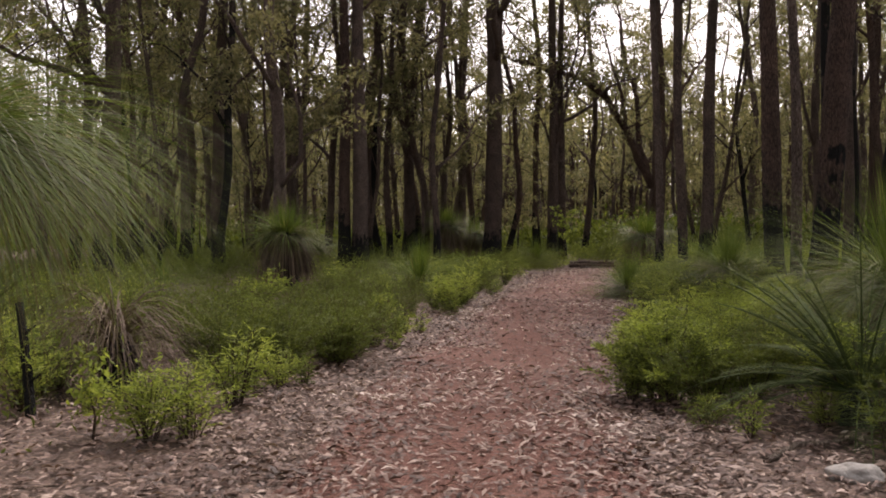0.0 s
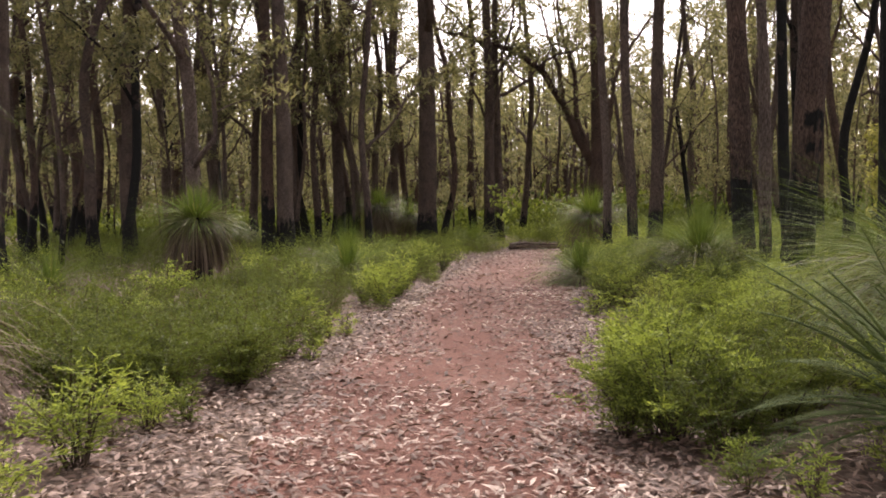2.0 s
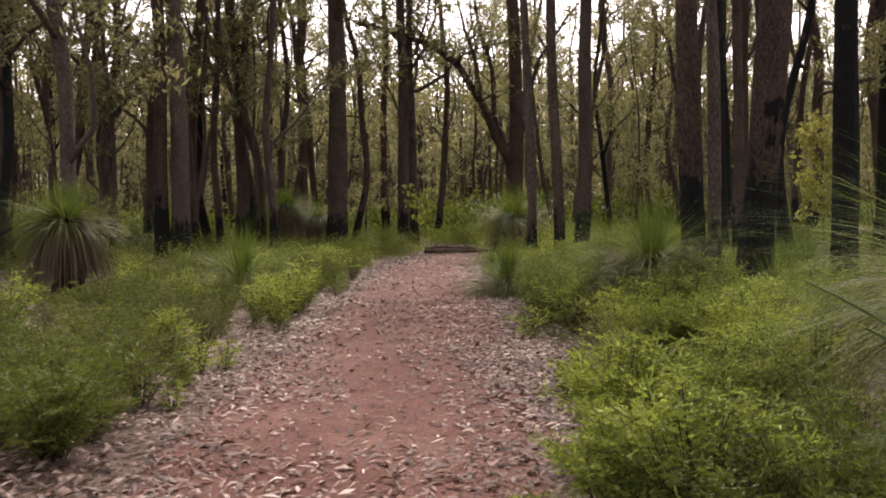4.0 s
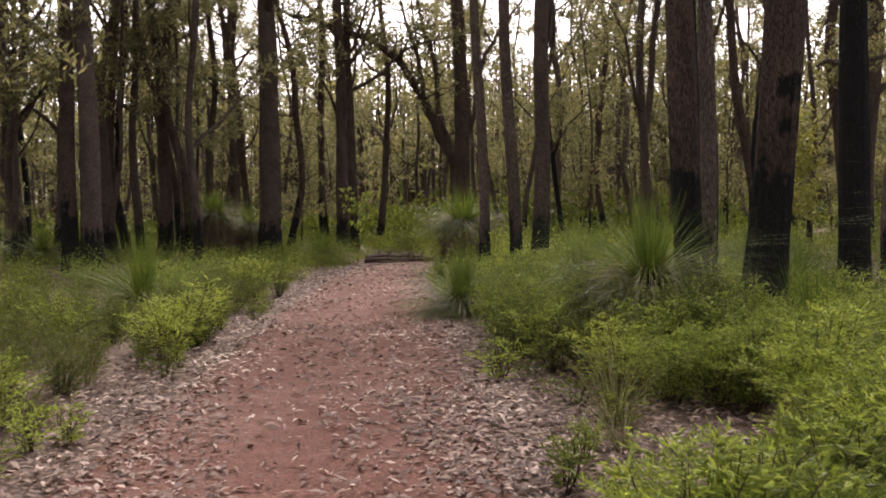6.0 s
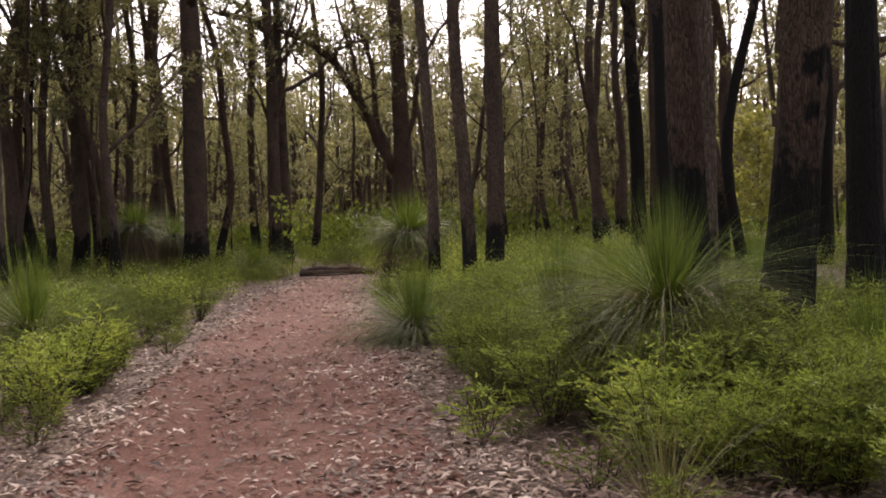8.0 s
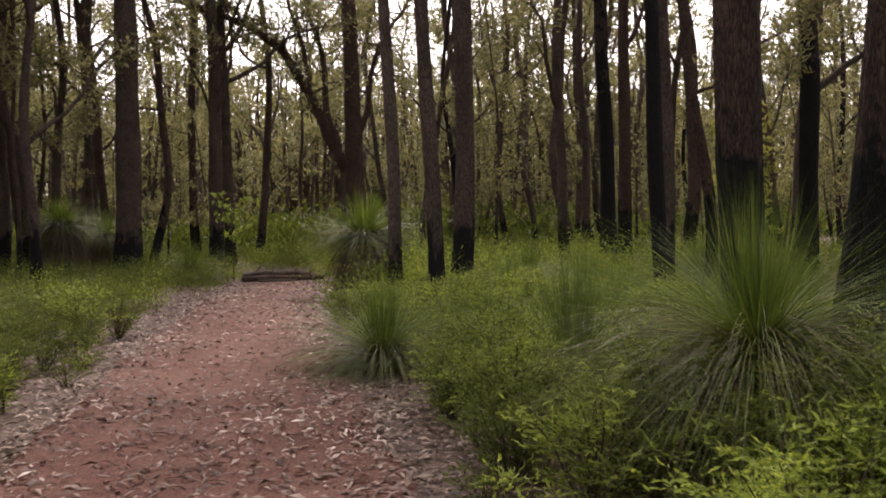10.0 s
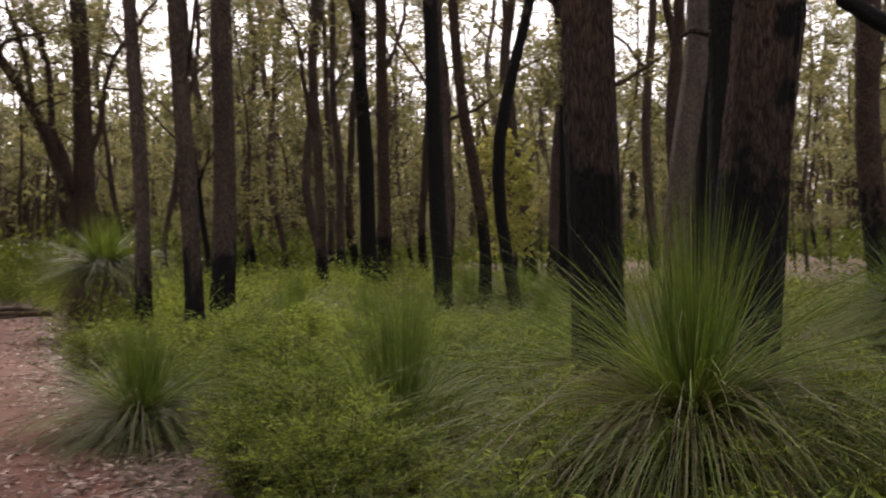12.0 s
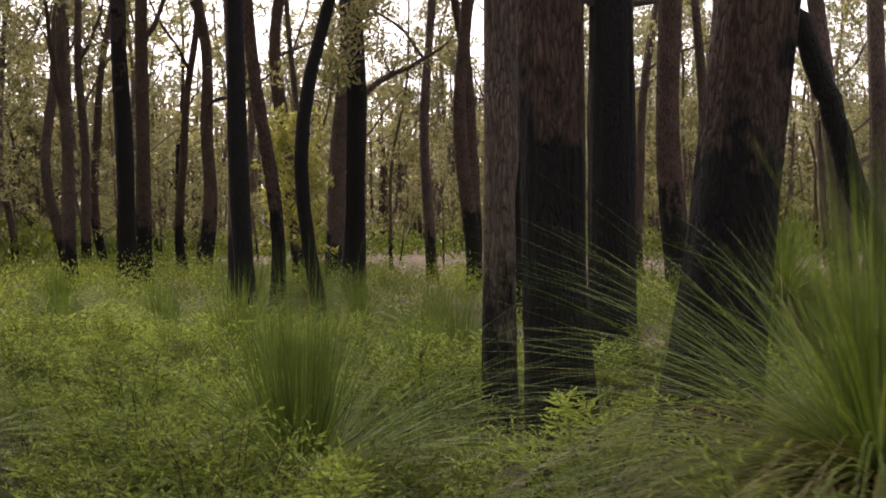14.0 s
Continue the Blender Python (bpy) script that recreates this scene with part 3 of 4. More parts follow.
# the forked tree beyond the log: trunk, a great arching limb over the track and upright stems
def forked_tree():
    q = np.random.default_rng(77)
    base = new("gum_tree")
    g = Geo()
    line = trunk_line(17, (0.0, 0), 0.10, q, 0.5)
    z = line[:, 2].clip(0)
    tube(g, line, 0.40 * (1 - 0.5 * z / 17) * (1 + 0.3 * np.exp(-z / 0.6)), 14, 0.04, 3)
    part("trunk", g.mesh("trunk", BARK_BURNT, True), base)
    crown = Geo()
    for pts, r in (([(-0.1, 0, 3.6), (-0.8, 0, 4.9), (-1.6, -0.2, 6.6), (-2.5, -0.3, 8.0), (-3.7, -0.5, 9.0), (-5.4, -0.7, 9.5), (-7.2, -0.8, 9.9)], 0.24),
                   ([(-0.4, 0, 4.3), (-0.7, 0.3, 6.0), (-0.9, 0.4, 8.2), (-1.5, 0.6, 10.5), (-1.8, 0.7, 13.0)], 0.17),
                   ([(0.1, 0, 4.2), (0.7, -0.2, 6.0), (1.0, -0.3, 8.0), (1.9, -0.3, 9.6), (2.8, -0.2, 10.8)], 0.15),
                   ([(-1.6, -0.2, 6.6), (-1.7, -0.4, 8.2), (-2.3, -0.6, 9.8), (-2.9, -0.9, 11.5)], 0.12)):
        g = Geo()
        fine = [np.array(pts[0], float)]
        for a, b in zip(pts[:-1], pts[1:]):
            for u in (0.33, 0.67, 1.0):
                fine.append(np.array(a) * (1 - u) + np.array(b) * u + q.normal(0, 0.05, 3))
        tube(g, fine, np.linspace(r, r * 0.3, len(fine)), 9, 0.05, 9)
        for i in range(4, len(fine), 1):
            for _ in range(2):
                tw = limb_points(fine[i], q.uniform(0, 6.3), q.uniform(0.0, 0.9), q.uniform(0.9, 2.2), q, 5)
                tube(g, tw, np.linspace(r * 0.25, 0.012, len(tw)), 5)
                for k in (3, 4, 5):
                    clump(crown, tw[k], 0.36, 22, q, 0.17)
        part("limb", g.mesh("limb", BARK_BURNT, True), base)
    part("crown", crown.mesh("crown", CANOPY), base, "open olive-green crown of small leaves")
    return tagged(put(base, 11.1, 48.2), "gum tree forking low, one long limb arching over", "tree", "gum trees of the forest")


forked_tree()


# the burnt stem that leans across behind the thick pair of trees
def leaning_stem():
    q = np.random.default_rng(5)
    base = new("leaning_tree")
    g = Geo()
    pts = [(1.05, -0.95, -0.1), (0.62, -0.5, 0.8), (0.38, -0.2, 1.7), (0.2, 0.0, 2.6), (0.02, 0.2, 3.3), (-0.3, 0.65, 3.72), (-0.46, 0.85, 4.3), (-0.45, 0.9, 5.3), (-0.55, 1.0, 6.6)]
    fine = []
    for a, b in zip(pts[:-1], pts[1:]):
        for u in np.linspace(0, 1, 7)[:-1]:
            fine.append(np.array(a) * (1 - u) + np.array(b) * u + q.normal(0, 0.008, 3))
    tube(g, fine, np.linspace(0.125, 0.055, len(fine)), 20, 0.03, 8)
    part("trunk", g.mesh("trunk", BARK_BLACK, True), base)
    for at, way in ((14, (0.16, -0.1, 0.1)), (27, (0.12, 0.1, 0.14)), (36, (-0.1, -0.12, 0.12))):
        g = Geo()
        tube(g, [fine[at], fine[at] + np.array(way) * 0.6, fine[at] + np.array(way) * 1.3], [0.05, 0.035, 0.015], 8, 0.08, at)
        part("broken_stub", g.mesh("broken_stub", BARK_BROWN, True), base, "short broken grey-brown stub")
    return tagged(put(base, 10.5, 17.5), "bent burnt stem leaning over, black bark", "tree")


leaning_stem()


# the rest of the forest: a few grown forms, set out many times
def forest():
    q = np.random.default_rng(99)
    forms = []
    for i in range(18):
        k, far = i % 9, i > 8
        r = (0.09, 0.17, 0.12, 0.2, 0.08, 0.15, 0.18, 0.1, 0.13)[k]
        h = (15, 19, 17, 20, 13, 18, 21, 16, 17)[k]
        m = (BARK_BROWN, BARK_BURNT, BARK_BROWN, BARK_GREY, BARK_BROWN, BARK_BLACK, BARK_BROWN, BARK_BURNT, BARK_BROWN)[k]
        t = eucalypt(r, h, (q.normal(0, 0.03), q.normal(0, 0.03)), q.uniform(0.2, 0.5), m, limbs=6 if far else 7, first=(0.16, 0.3, 0.22)[k % 3], leaf=0.42 if far else 0.23, density=0.36 if far else 0.88, seed=300 + i)
        tagged(t, ("slender gum tree with crooked brown stem", "gum tree with a burnt base", "thin gum tree, branching low")[k % 3], "tree", "gum trees of the forest")
        forms.append(t)
    ranks, tries = ([], []), 0
    while len(ranks[0]) + len(ranks[1]) < FOREST and tries < 20000:
        tries += 1
        a = radians(q.uniform(-30, 84))
        d = 30 + 88 * q.random() ** 0.8
        x, y = 1 + d * math.sin(a), 4 + d * math.cos(a)
        if a > 1.05 and q.random() < 0.2:
            continue
        if y < 50 and abs(x - path_middle(y)) < 3.0 + 0.02 * y:
            continue
        if any((x - u) ** 2 + (y - v) ** 2 < 2.2 for u, v in ranks[0] + ranks[1]):
            continue
        ranks[d > 64].append((x, y))
    kept = len(ranks[0]) + 26
    while len(ranks[0]) < kept:
        x, y = q.uniform(-24, -4.5), q.uniform(27, 58)
        if x > -0.55 * y and not any((x - u) ** 2 + (y - v) ** 2 < 1.8 for u, v in ranks[0]):
            ranks[0].append((x, y))
    # the same forest behind the walker
    for _ in range(34):
        a, d = radians(q.uniform(100, 325)), q.uniform(7, 34)
        x, y = d * math.sin(a), 2 + d * math.cos(a)
        if abs(x - path_middle(max(y, -12))) > 3.2 and d > 6:
            ranks[1].append((x, y))
    for rank, own in zip(ranks, (forms[:9], forms[9:])):
        for i, (x, y) in enumerate(rank):
            m = pose(x, y, ground_height(x, y) - 0.05, 0, 0, q.uniform(0, 360)) @ Matrix.Scale(q.uniform(0.8, 1.15), 4)
            if i < len(own):
                own[i].matrix_basis = m
            else:
                c = copy_thing(own[i % len(own)], m)
                c.scale = m.to_scale()


forest()


def thicket():
    """Young trees and tall bushes that fill the depth of the forest."""
    q = np.random.default_rng(55)
    forms = []
    for i in range(5):
        base = new("young_gum")
        h = (4.5, 6, 7.5, 5.5, 8.5)[i]
        g, f = Geo(), Geo()
        line = trunk_line(h, (q.normal(0, 0.06), q.normal(0, 0.06)), 0.16, q, 0.5)
        tube(g, line, np.linspace(0.06, 0.015, len(line)), 7)
        for _ in range(8):
            at = line[int(len(line) * q.uniform(0.2, 0.99))]
            tw = limb_points(at, q.uniform(0, 6.3), q.uniform(0.1, 0.9), q.uniform(0.7, 1.7), q, 5)
            w = Geo()
            tube(w, tw, np.linspace(0.02, 0.006, len(tw)), 4)
            part("branch", w.mesh("branch", BARK_BROWN), base)
            for k in (2, 3, 4, 5):
                clump(f, tw[k], 0.22, 20, q, 0.2)
        part("trunk", g.mesh("trunk", BARK_BROWN, True), base)
        part("crown", f.mesh("crown", CANOPY), base)
        forms.append(base)
    spots = []
    while len(spots) < 200:
        a, d = radians(q.uniform(-28, 82)), 42 + 70 * q.random()
        x, y = 1 + d * math.sin(a), 4 + d * math.cos(a)
        if abs(x - path_middle(min(y, 60)) - max(0, y - 60) * 0.25) > 2.5:
            spots.append((x, y))
    planted(forms, spots, q, "young gum tree with sparse yellow-green leaves", "tree", "young gums of the forest", 0.7, 1.3)


def planted(forms, spots, q, label, category, group, low=0.75, high=1.25):
    for i, (x, y) in enumerate(spots):
        m = pose(x, y, ground_height(x, y), q.normal(0, 3), q.normal(0, 3), q.uniform(0, 360)) @ Matrix.Scale(q.uniform(low, high), 4)
        if i < len(forms):
            ob = forms[i]
            ob.matrix_basis = m
        else:
            ob = copy_thing(forms[i % len(forms)], m)
            ob.scale = m.to_scale()
        tagged(ob, label, category, group)


thicket()


def far_woods():
    q = np.random.default_rng(12)
    g, s = Geo(), Geo()
    for _ in range(2300):
        a, d = radians(q.uniform(-45, 100)), q.uniform(105, 165)
        x, y = d * math.sin(a), d * math.cos(a)
        h, r = q.uniform(12, 20), q.uniform(0.12, 0.28)
        tube(s, [(x, y, -0.2), (x + q.normal(0, 0.3), y, h * 0.5), (x + q.normal(0, 0.8), y, h)], [r, r * 0.8, r * 0.3], 5)
        for _ in range(11):
            clump(g, (x + q.normal(0, 2.2), y + q.normal(0, 2.2), h * q.uniform(0.03, 0.95)), 1.1, 8, q, 0.95)
    tagged(new("far_woods", g.mesh("far_woods", CANOPY)), "distant olive-green forest canopy", "far woods", kind="stuff")
    tagged(new("far_trunks", s.mesh("far_trunks", BARK_BURNT)), "distant dark trunks of the forest", "far woods", kind="stuff")


far_woods()


# ---------------------------------------------------------------- grass trees
def grass_tree(stem, crown_len, needles, skirt, seed, width=0.006, upright=0.5, stem_r=0.14, hang=0.3, droop=0.5, tuft=0.3):
    q = np.random.default_rng(seed)
    base = new("grass_tree")
    g = Geo()
    zs = np.linspace(-0.1, max(stem, 0.12), 9)
    tube(g, np.column_stack([0.03 * np.sin(zs * 2), 0.02 * np.cos(zs * 3), zs]), np.full(9, stem_r) * (1 + 0.08 * np.sin(zs * 14)), 14, 0.05, seed)
    part("trunk", g.mesh("trunk", BARK_BLACK, True), base)
    if skirt:
        k = int(needles * skirt)
        a = q.uniform(0, 2 * math.pi, k)
        b = np.column_stack([stem_r * np.cos(a), stem_r * np.sin(a), max(stem, 0.1) - q.random(k) * 0.25 * (stem + 0.15)])
        d = np.column_stack([np.cos(a), np.sin(a), q.uniform(-2.6, -0.5, k)])
        g = Geo()
        blades(g, b, d, min(crown_len * 1.1, stem + 0.3), width * 1.2, 3.2, q, 4)
        part("skirt", g.mesh("skirt", SKIRT), base, "skirt of dead brown hanging leaves")
    # young leaves stand, older ones arch out and the oldest hang
    top = max(stem, 0.1)
    old = int(needles * hang)
    young = int((needles - old) * tuft)
    for name, mat, count, span, long, sag, what in (("crown", NEEDLE, young, (1.56, 1.02), 0.74, 0.8, "upright tuft of fresh green needle leaves"),
                                               ("arching_leaves", NEEDLE, needles - old - young, (0.8, -0.1), 1.2, 1.5, "long needle leaves arching outwards"),
                                               ("old_leaves", OLD_NEEDLE, old, (0.6, -0.15), 1.25, 3.4, "olive-brown older leaves arching down")):
        if not count:
            continue
        a = q.uniform(0, 2 * math.pi, count)
        e = np.abs(q.normal(0, 0.42, count)) if name == "crown" else q.random(count) ** (0.35 + upright)
        el = span[0] + (span[1] - span[0]) * e + q.normal(0, 0.05, count)
        d = np.column_stack([np.cos(a) * np.cos(el), np.sin(a) * np.cos(el), np.sin(el)])
        rr = stem_r * 0.75 * q.random(count) ** 0.5
        b = np.column_stack([rr * np.cos(a), rr * np.sin(a), top + q.uniform(-0.05, 0.04, count) - 0.10 * e])
        g = Geo()
        blades(g, b, d, crown_len * long * q.uniform(0.8, 1.15, count), width, 0.05 + droop * np.cos(el) * sag, q, 6)
        part(name, g.mesh(name, mat), base, what)
    return base


def grass(x, y, stem, crown_len, needles=700, skirt=0.5, seed=1, label="grass tree with arching needle leaves near the ground", **kw):
    return tagged(put(grass_tree(stem, crown_len, needles, skirt, seed, **kw), x, y), label, "grass tree", "grass trees")


grass(4.83, 15.63, 0.84, 1.12, 3000, 0, 11, "large grass tree, a wide fountain of fine green leaves", width=0.0042, stem_r=0.12, upright=0.5, hang=0.42, droop=0.5, tuft=0.32)
grass(4.2, 20.6, 0.22, 1.05, 1900, 0.3, 12, "low grass tree tuft at the edge of the track", width=0.0065, hang=0.3)
grass(-3.7, 23.4, 1.42, 1.1, 1300, 0.7, 13, "tall grass tree with a round crown and brown skirt", width=0.015, upright=0.4, stem_r=0.3)
grass(0.5, 45.0, 1.7, 1.3, 1100, 1.0, 14, "grass tree with a brown skirt among dark trunks", width=0.018, upright=0.45, stem_r=0.3)
grass(1.9, 47.5, 1.3, 1.3, 800, 1.0, 15, "grass tree with drooping pale leaves", width=0.018, upright=0.3, stem_r=0.3)
grass(6.5, 29.5, 1.3, 1.15, 1300, 1.0, 16, "grass tree with a dark skirt below dark trunks", width=0.013, upright=0.4, stem_r=0.25)
grass(-0.4, 22.4, 0.25, 1.4, 1900, 0.3, 17, "low grass tree tuft among the shrubs", width=0.0075, upright=0.5)
grass(5.2, 18.4, 0.25, 1.35, 3000, 0.1, 18, "low grass tree tuft with upright leaves", width=0.005, hang=0.3, upright=0.35)
grass(7.4, 24.5, 0.3, 0.95, 1000, 0.6, 19, width=0.010, upright=0.6)
grass(8.2, 22.6, 0.15, 1.25, 1700, 0.4, 20, width=0.009)
grass(10.6, 21.9, 0.25, 1.0, 1000, 0.5, 21, "grass tree tuft with a dry brown base", width=0.009)
grass(11.4, 18.2, 0.8, 1.1, 1600, 0.4, 22, width=0.009)
grass(8.6, 15.4, 0.45, 1.2, 1800, 0.3, 23, width=0.006)
grass(8.9, 24.8, 0.2, 1.15, 1400, 0.3, 31, width=0.008)
grass(13.9, 29.0, 0.25, 1.1, 1000, 0.4, 32, width=0.010)
grass(6.6, 20.3, 0.15, 1.1, 1700, 0.2, 33, width=0.006)
grass(7.6, 19.6, 0.15, 1.1, 1700, 0.2, 34, width=0.006)
grass(9.3, 20.6, 0.2, 1.1, 1500, 0.3, 35, width=0.007)
grass(11.9, 24.4, 0.2, 1.15, 1300, 0.3, 36, width=0.008)
grass(6.2, 15.0, 0.2, 1.1, 1700, 0.2, 37, width=0.0055)
grass(9.6, 28.5, 0.35, 1.0, 800, 0.6, 24, width=0.012, upright=0.6)
grass(-2.5, 4.6, 2.0, 1.3, 3000, 0, 25, "tall grass tree drooping its leaves beside the track", width=0.005, upright=0.2, stem_r=0.2, hang=0.2, droop=1.0, tuft=0.08)
grass(4.5, 9.2, 1.0, 1.45, 2600, 0.2, 26, "grass tree with long thin arching leaves", width=0.0055, upright=0.35)
grass(-5.9, 20.5, 0.25, 1.0, 800, 0.8, 27, width=0.010, upright=0.5)
grass(13.5, 27.0, 0.4, 1.0, 700, 0.6, 28, width=0.012, upright=0.6)
grass(3.9, 37.5, 0.4, 1.1, 700, 0.6, 29, width=0.014, upright=0.6)
grass(-5.2, 42.0, 0.5, 1.2, 700, 0.8, 30, width=0.016, upright=0.5)


# ---------------------------------------------------------------- cycad beside the track
def cycad(x, y):
    q = np.random.default_rng(44)
    base = new("cycad")
    g = Geo()
    zs = np.linspace(-0.1, 0.28, 6)
    tube(g, np.column_stack([0 * zs, 0 * zs, zs]), (0.17, 0.19, 0.2, 0.19, 0.16, 0.1), 14, 0.08, 4)
    part("trunk", g.mesh("trunk", BARK_BLACK, True), base)
    for i in range(58):
        a = i * 2.399 + q.normal(0, 0.15)
        el = radians(q.uniform(10, 72))
        ln = q.uniform(1.0, 1.5)
        way, p, pts = np.array([math.cos(a) * math.cos(el), math.sin(a) * math.cos(el), math.sin(el)]), np.array([0.05 * math.cos(a), 0.05 * math.sin(a), 0.24]), []
        for _ in range(13):
            pts.append(p.copy())
            p = p + way * ln / 12
            way = way + (0, 0, -0.085 * (1.2 - math.sin(el) * 0.6))
            way /= np.linalg.norm(way)
        pts = np.array(pts)
        g = Geo()
        tube(g, pts, np.linspace(0.011, 0.003, len(pts)), 5)
        us = np.linspace(0.15, 0.99, 70)
        for s in (-1, 1):
            c = np.stack([np.interp(us * 12, range(13), pts[:, k]) for k in range(3)], 1)
            t = np.gradient(c, axis=0)
            t /= np.linalg.norm(t, axis=1, keepdims=True)
            side = np.cross(t, (0, 0, 1.0))
            side /= np.linalg.norm(side, axis=1, keepdims=True) + 1e-9
            d = s * side * 0.9 + t * 0.55 + np.array([0, 0, 0.18])
            blades(g, c, d, 0.21 * np.sin(math.pi * (0.15 + 0.8 * us)) + 0.03, 0.005, 0.5, q, 2)
        part("frond", g.mesh("frond", FROND), base)
    return tagged(put(base, x, y), "cycad with long feathery arching green fronds", "cycad", "cycads")


cycad(3.25, 7.2)
cycad(-6.4, 13.2)


# ---------------------------------------------------------------- shrubs and sedges
def shrub(stems, height, spread, leaf, mat, seed, per=26, name="shrub"):
    per = int(per * 0.55)
    q = np.random.default_rng(seed)
    base = new(name)
    g, f = Geo(), Geo()
    for _ in range(stems):
        a, out = q.uniform(0, 6.3), spread * q.random() ** 0.7
        top = np.array([out * math.cos(a), out * math.sin(a), height * q.uniform(0.55, 1.08) * (1 - 0.35 * (out / spread) ** 2)])
        root = np.array([0.12 * top[0], 0.12 * top[1], -0.03])
        u = np.linspace(0, 1, 5)[:, None]
        pts = root + (top - root) * u + np.array([0, 0, 0.18 * height]) * np.sin(u * math.pi) + q.normal(0, 0.012, (5, 3))
        tube(g, pts, np.linspace(0.0045, 0.0015, 5), 3, cap=False)
        if name == "seedling":
            part("stem", g.mesh("stem", STEM), base)
            g = Geo()
        k = q.uniform(0.12, 1.06, per)
        c = np.stack([np.interp(k * 4, range(5), pts[:, i]) for i in range(3)], 1)
        d = q.normal(0, 1, (per, 3)) * (1, 1, 0.3) + (0.6 * math.cos(a), 0.6 * math.sin(a), 0.3)
        d /= np.linalg.norm(d, axis=1, keepdims=True)
        twig = 0.06 + 0.20 * height * q.random(per)[:, None] * (1.15 - 0.6 * k[:, None])
        side = np.cross(d, (0, 0, 1.0))
        for v, s in ((0.3, 1), (0.5, -1), (0.72, 1), (0.95, 0)):
            leaves(f, c + d * twig * v, leaf, leaf * 0.3, q, along=d + side * 0.8 * s + (0, 0, 0.1))
    if g.count:
        part("stem", g.mesh("stem", STEM), base)
    part("foliage", f.mesh("foliage", mat), base)
    return base


def sedge(count, length, seed):
    q = np.random.default_rng(seed)
    base = new("sedge")
    a, el = q.uniform(0, 6.3, count), np.radians(q.uniform(35, 88, count))
    d = np.column_stack([np.cos(a) * np.cos(el), np.sin(a) * np.cos(el), np.sin(el)])
    b = np.column_stack([0.06 * np.cos(a) * q.random(count), 0.06 * np.sin(a) * q.random(count), np.zeros(count)])
    g = Geo()
    blades(g, b, d, length, 0.005, 0.8, q, 4)
    tagged(part("foliage", g.mesh("foliage", SEDGE), base), kind="stuff")
    dry, a = Geo(), q.uniform(0, 6.3, count // 3)
    blades(dry, np.column_stack([0.07 * np.cos(a), 0.07 * np.sin(a), np.zeros(len(a))]), np.column_stack([np.cos(a), np.sin(a), q.uniform(0.4, 1.6, len(a))]), length * 0.5, 0.006, 2.0, q, 4)
    tagged(part("dry_base", dry.mesh("dry_base", SKIRT), base, "dry brown blades at the base"), kind="stuff")
    return base


def bare(x, y):
    """Ground that stays open: the track and its leafy verge."""
    off = x - path_middle(y)
    if abs(off) < path_half(y) + 0.22:
        return True
    if y < 9.6 and off < 0 and off > -4.2 + 0.12 * (y - 4):
        return True
    if 12.3 < y < 17.2 and -path_half(y) - 0.85 < off < 0:
        return True
    if y < 8.6 and 0 < off < 2.6:
        return True
    return any((x - u) ** 2 + (y - v) ** 2 < w for u, v, w in ((2.9, 11.8, 0.85), (2.9, 12.7, 0.4), (3.2, 13.2, 0.5), (3.65, 13.5, 0.35), (3.3, 14.5, 0.45), (3.5, 15.2, 0.3)))


def open_verge(x, y):
    """Leaf litter left open beside the bend of the track."""
    return any((x - u) ** 2 + (y - v) ** 2 < 0.2 for u, v in ((3.26, 15.00), (3.37, 14.04), (3.78, 13.87), (3.87, 13.29), (2.83, 12.67), (3.94, 12.79)))


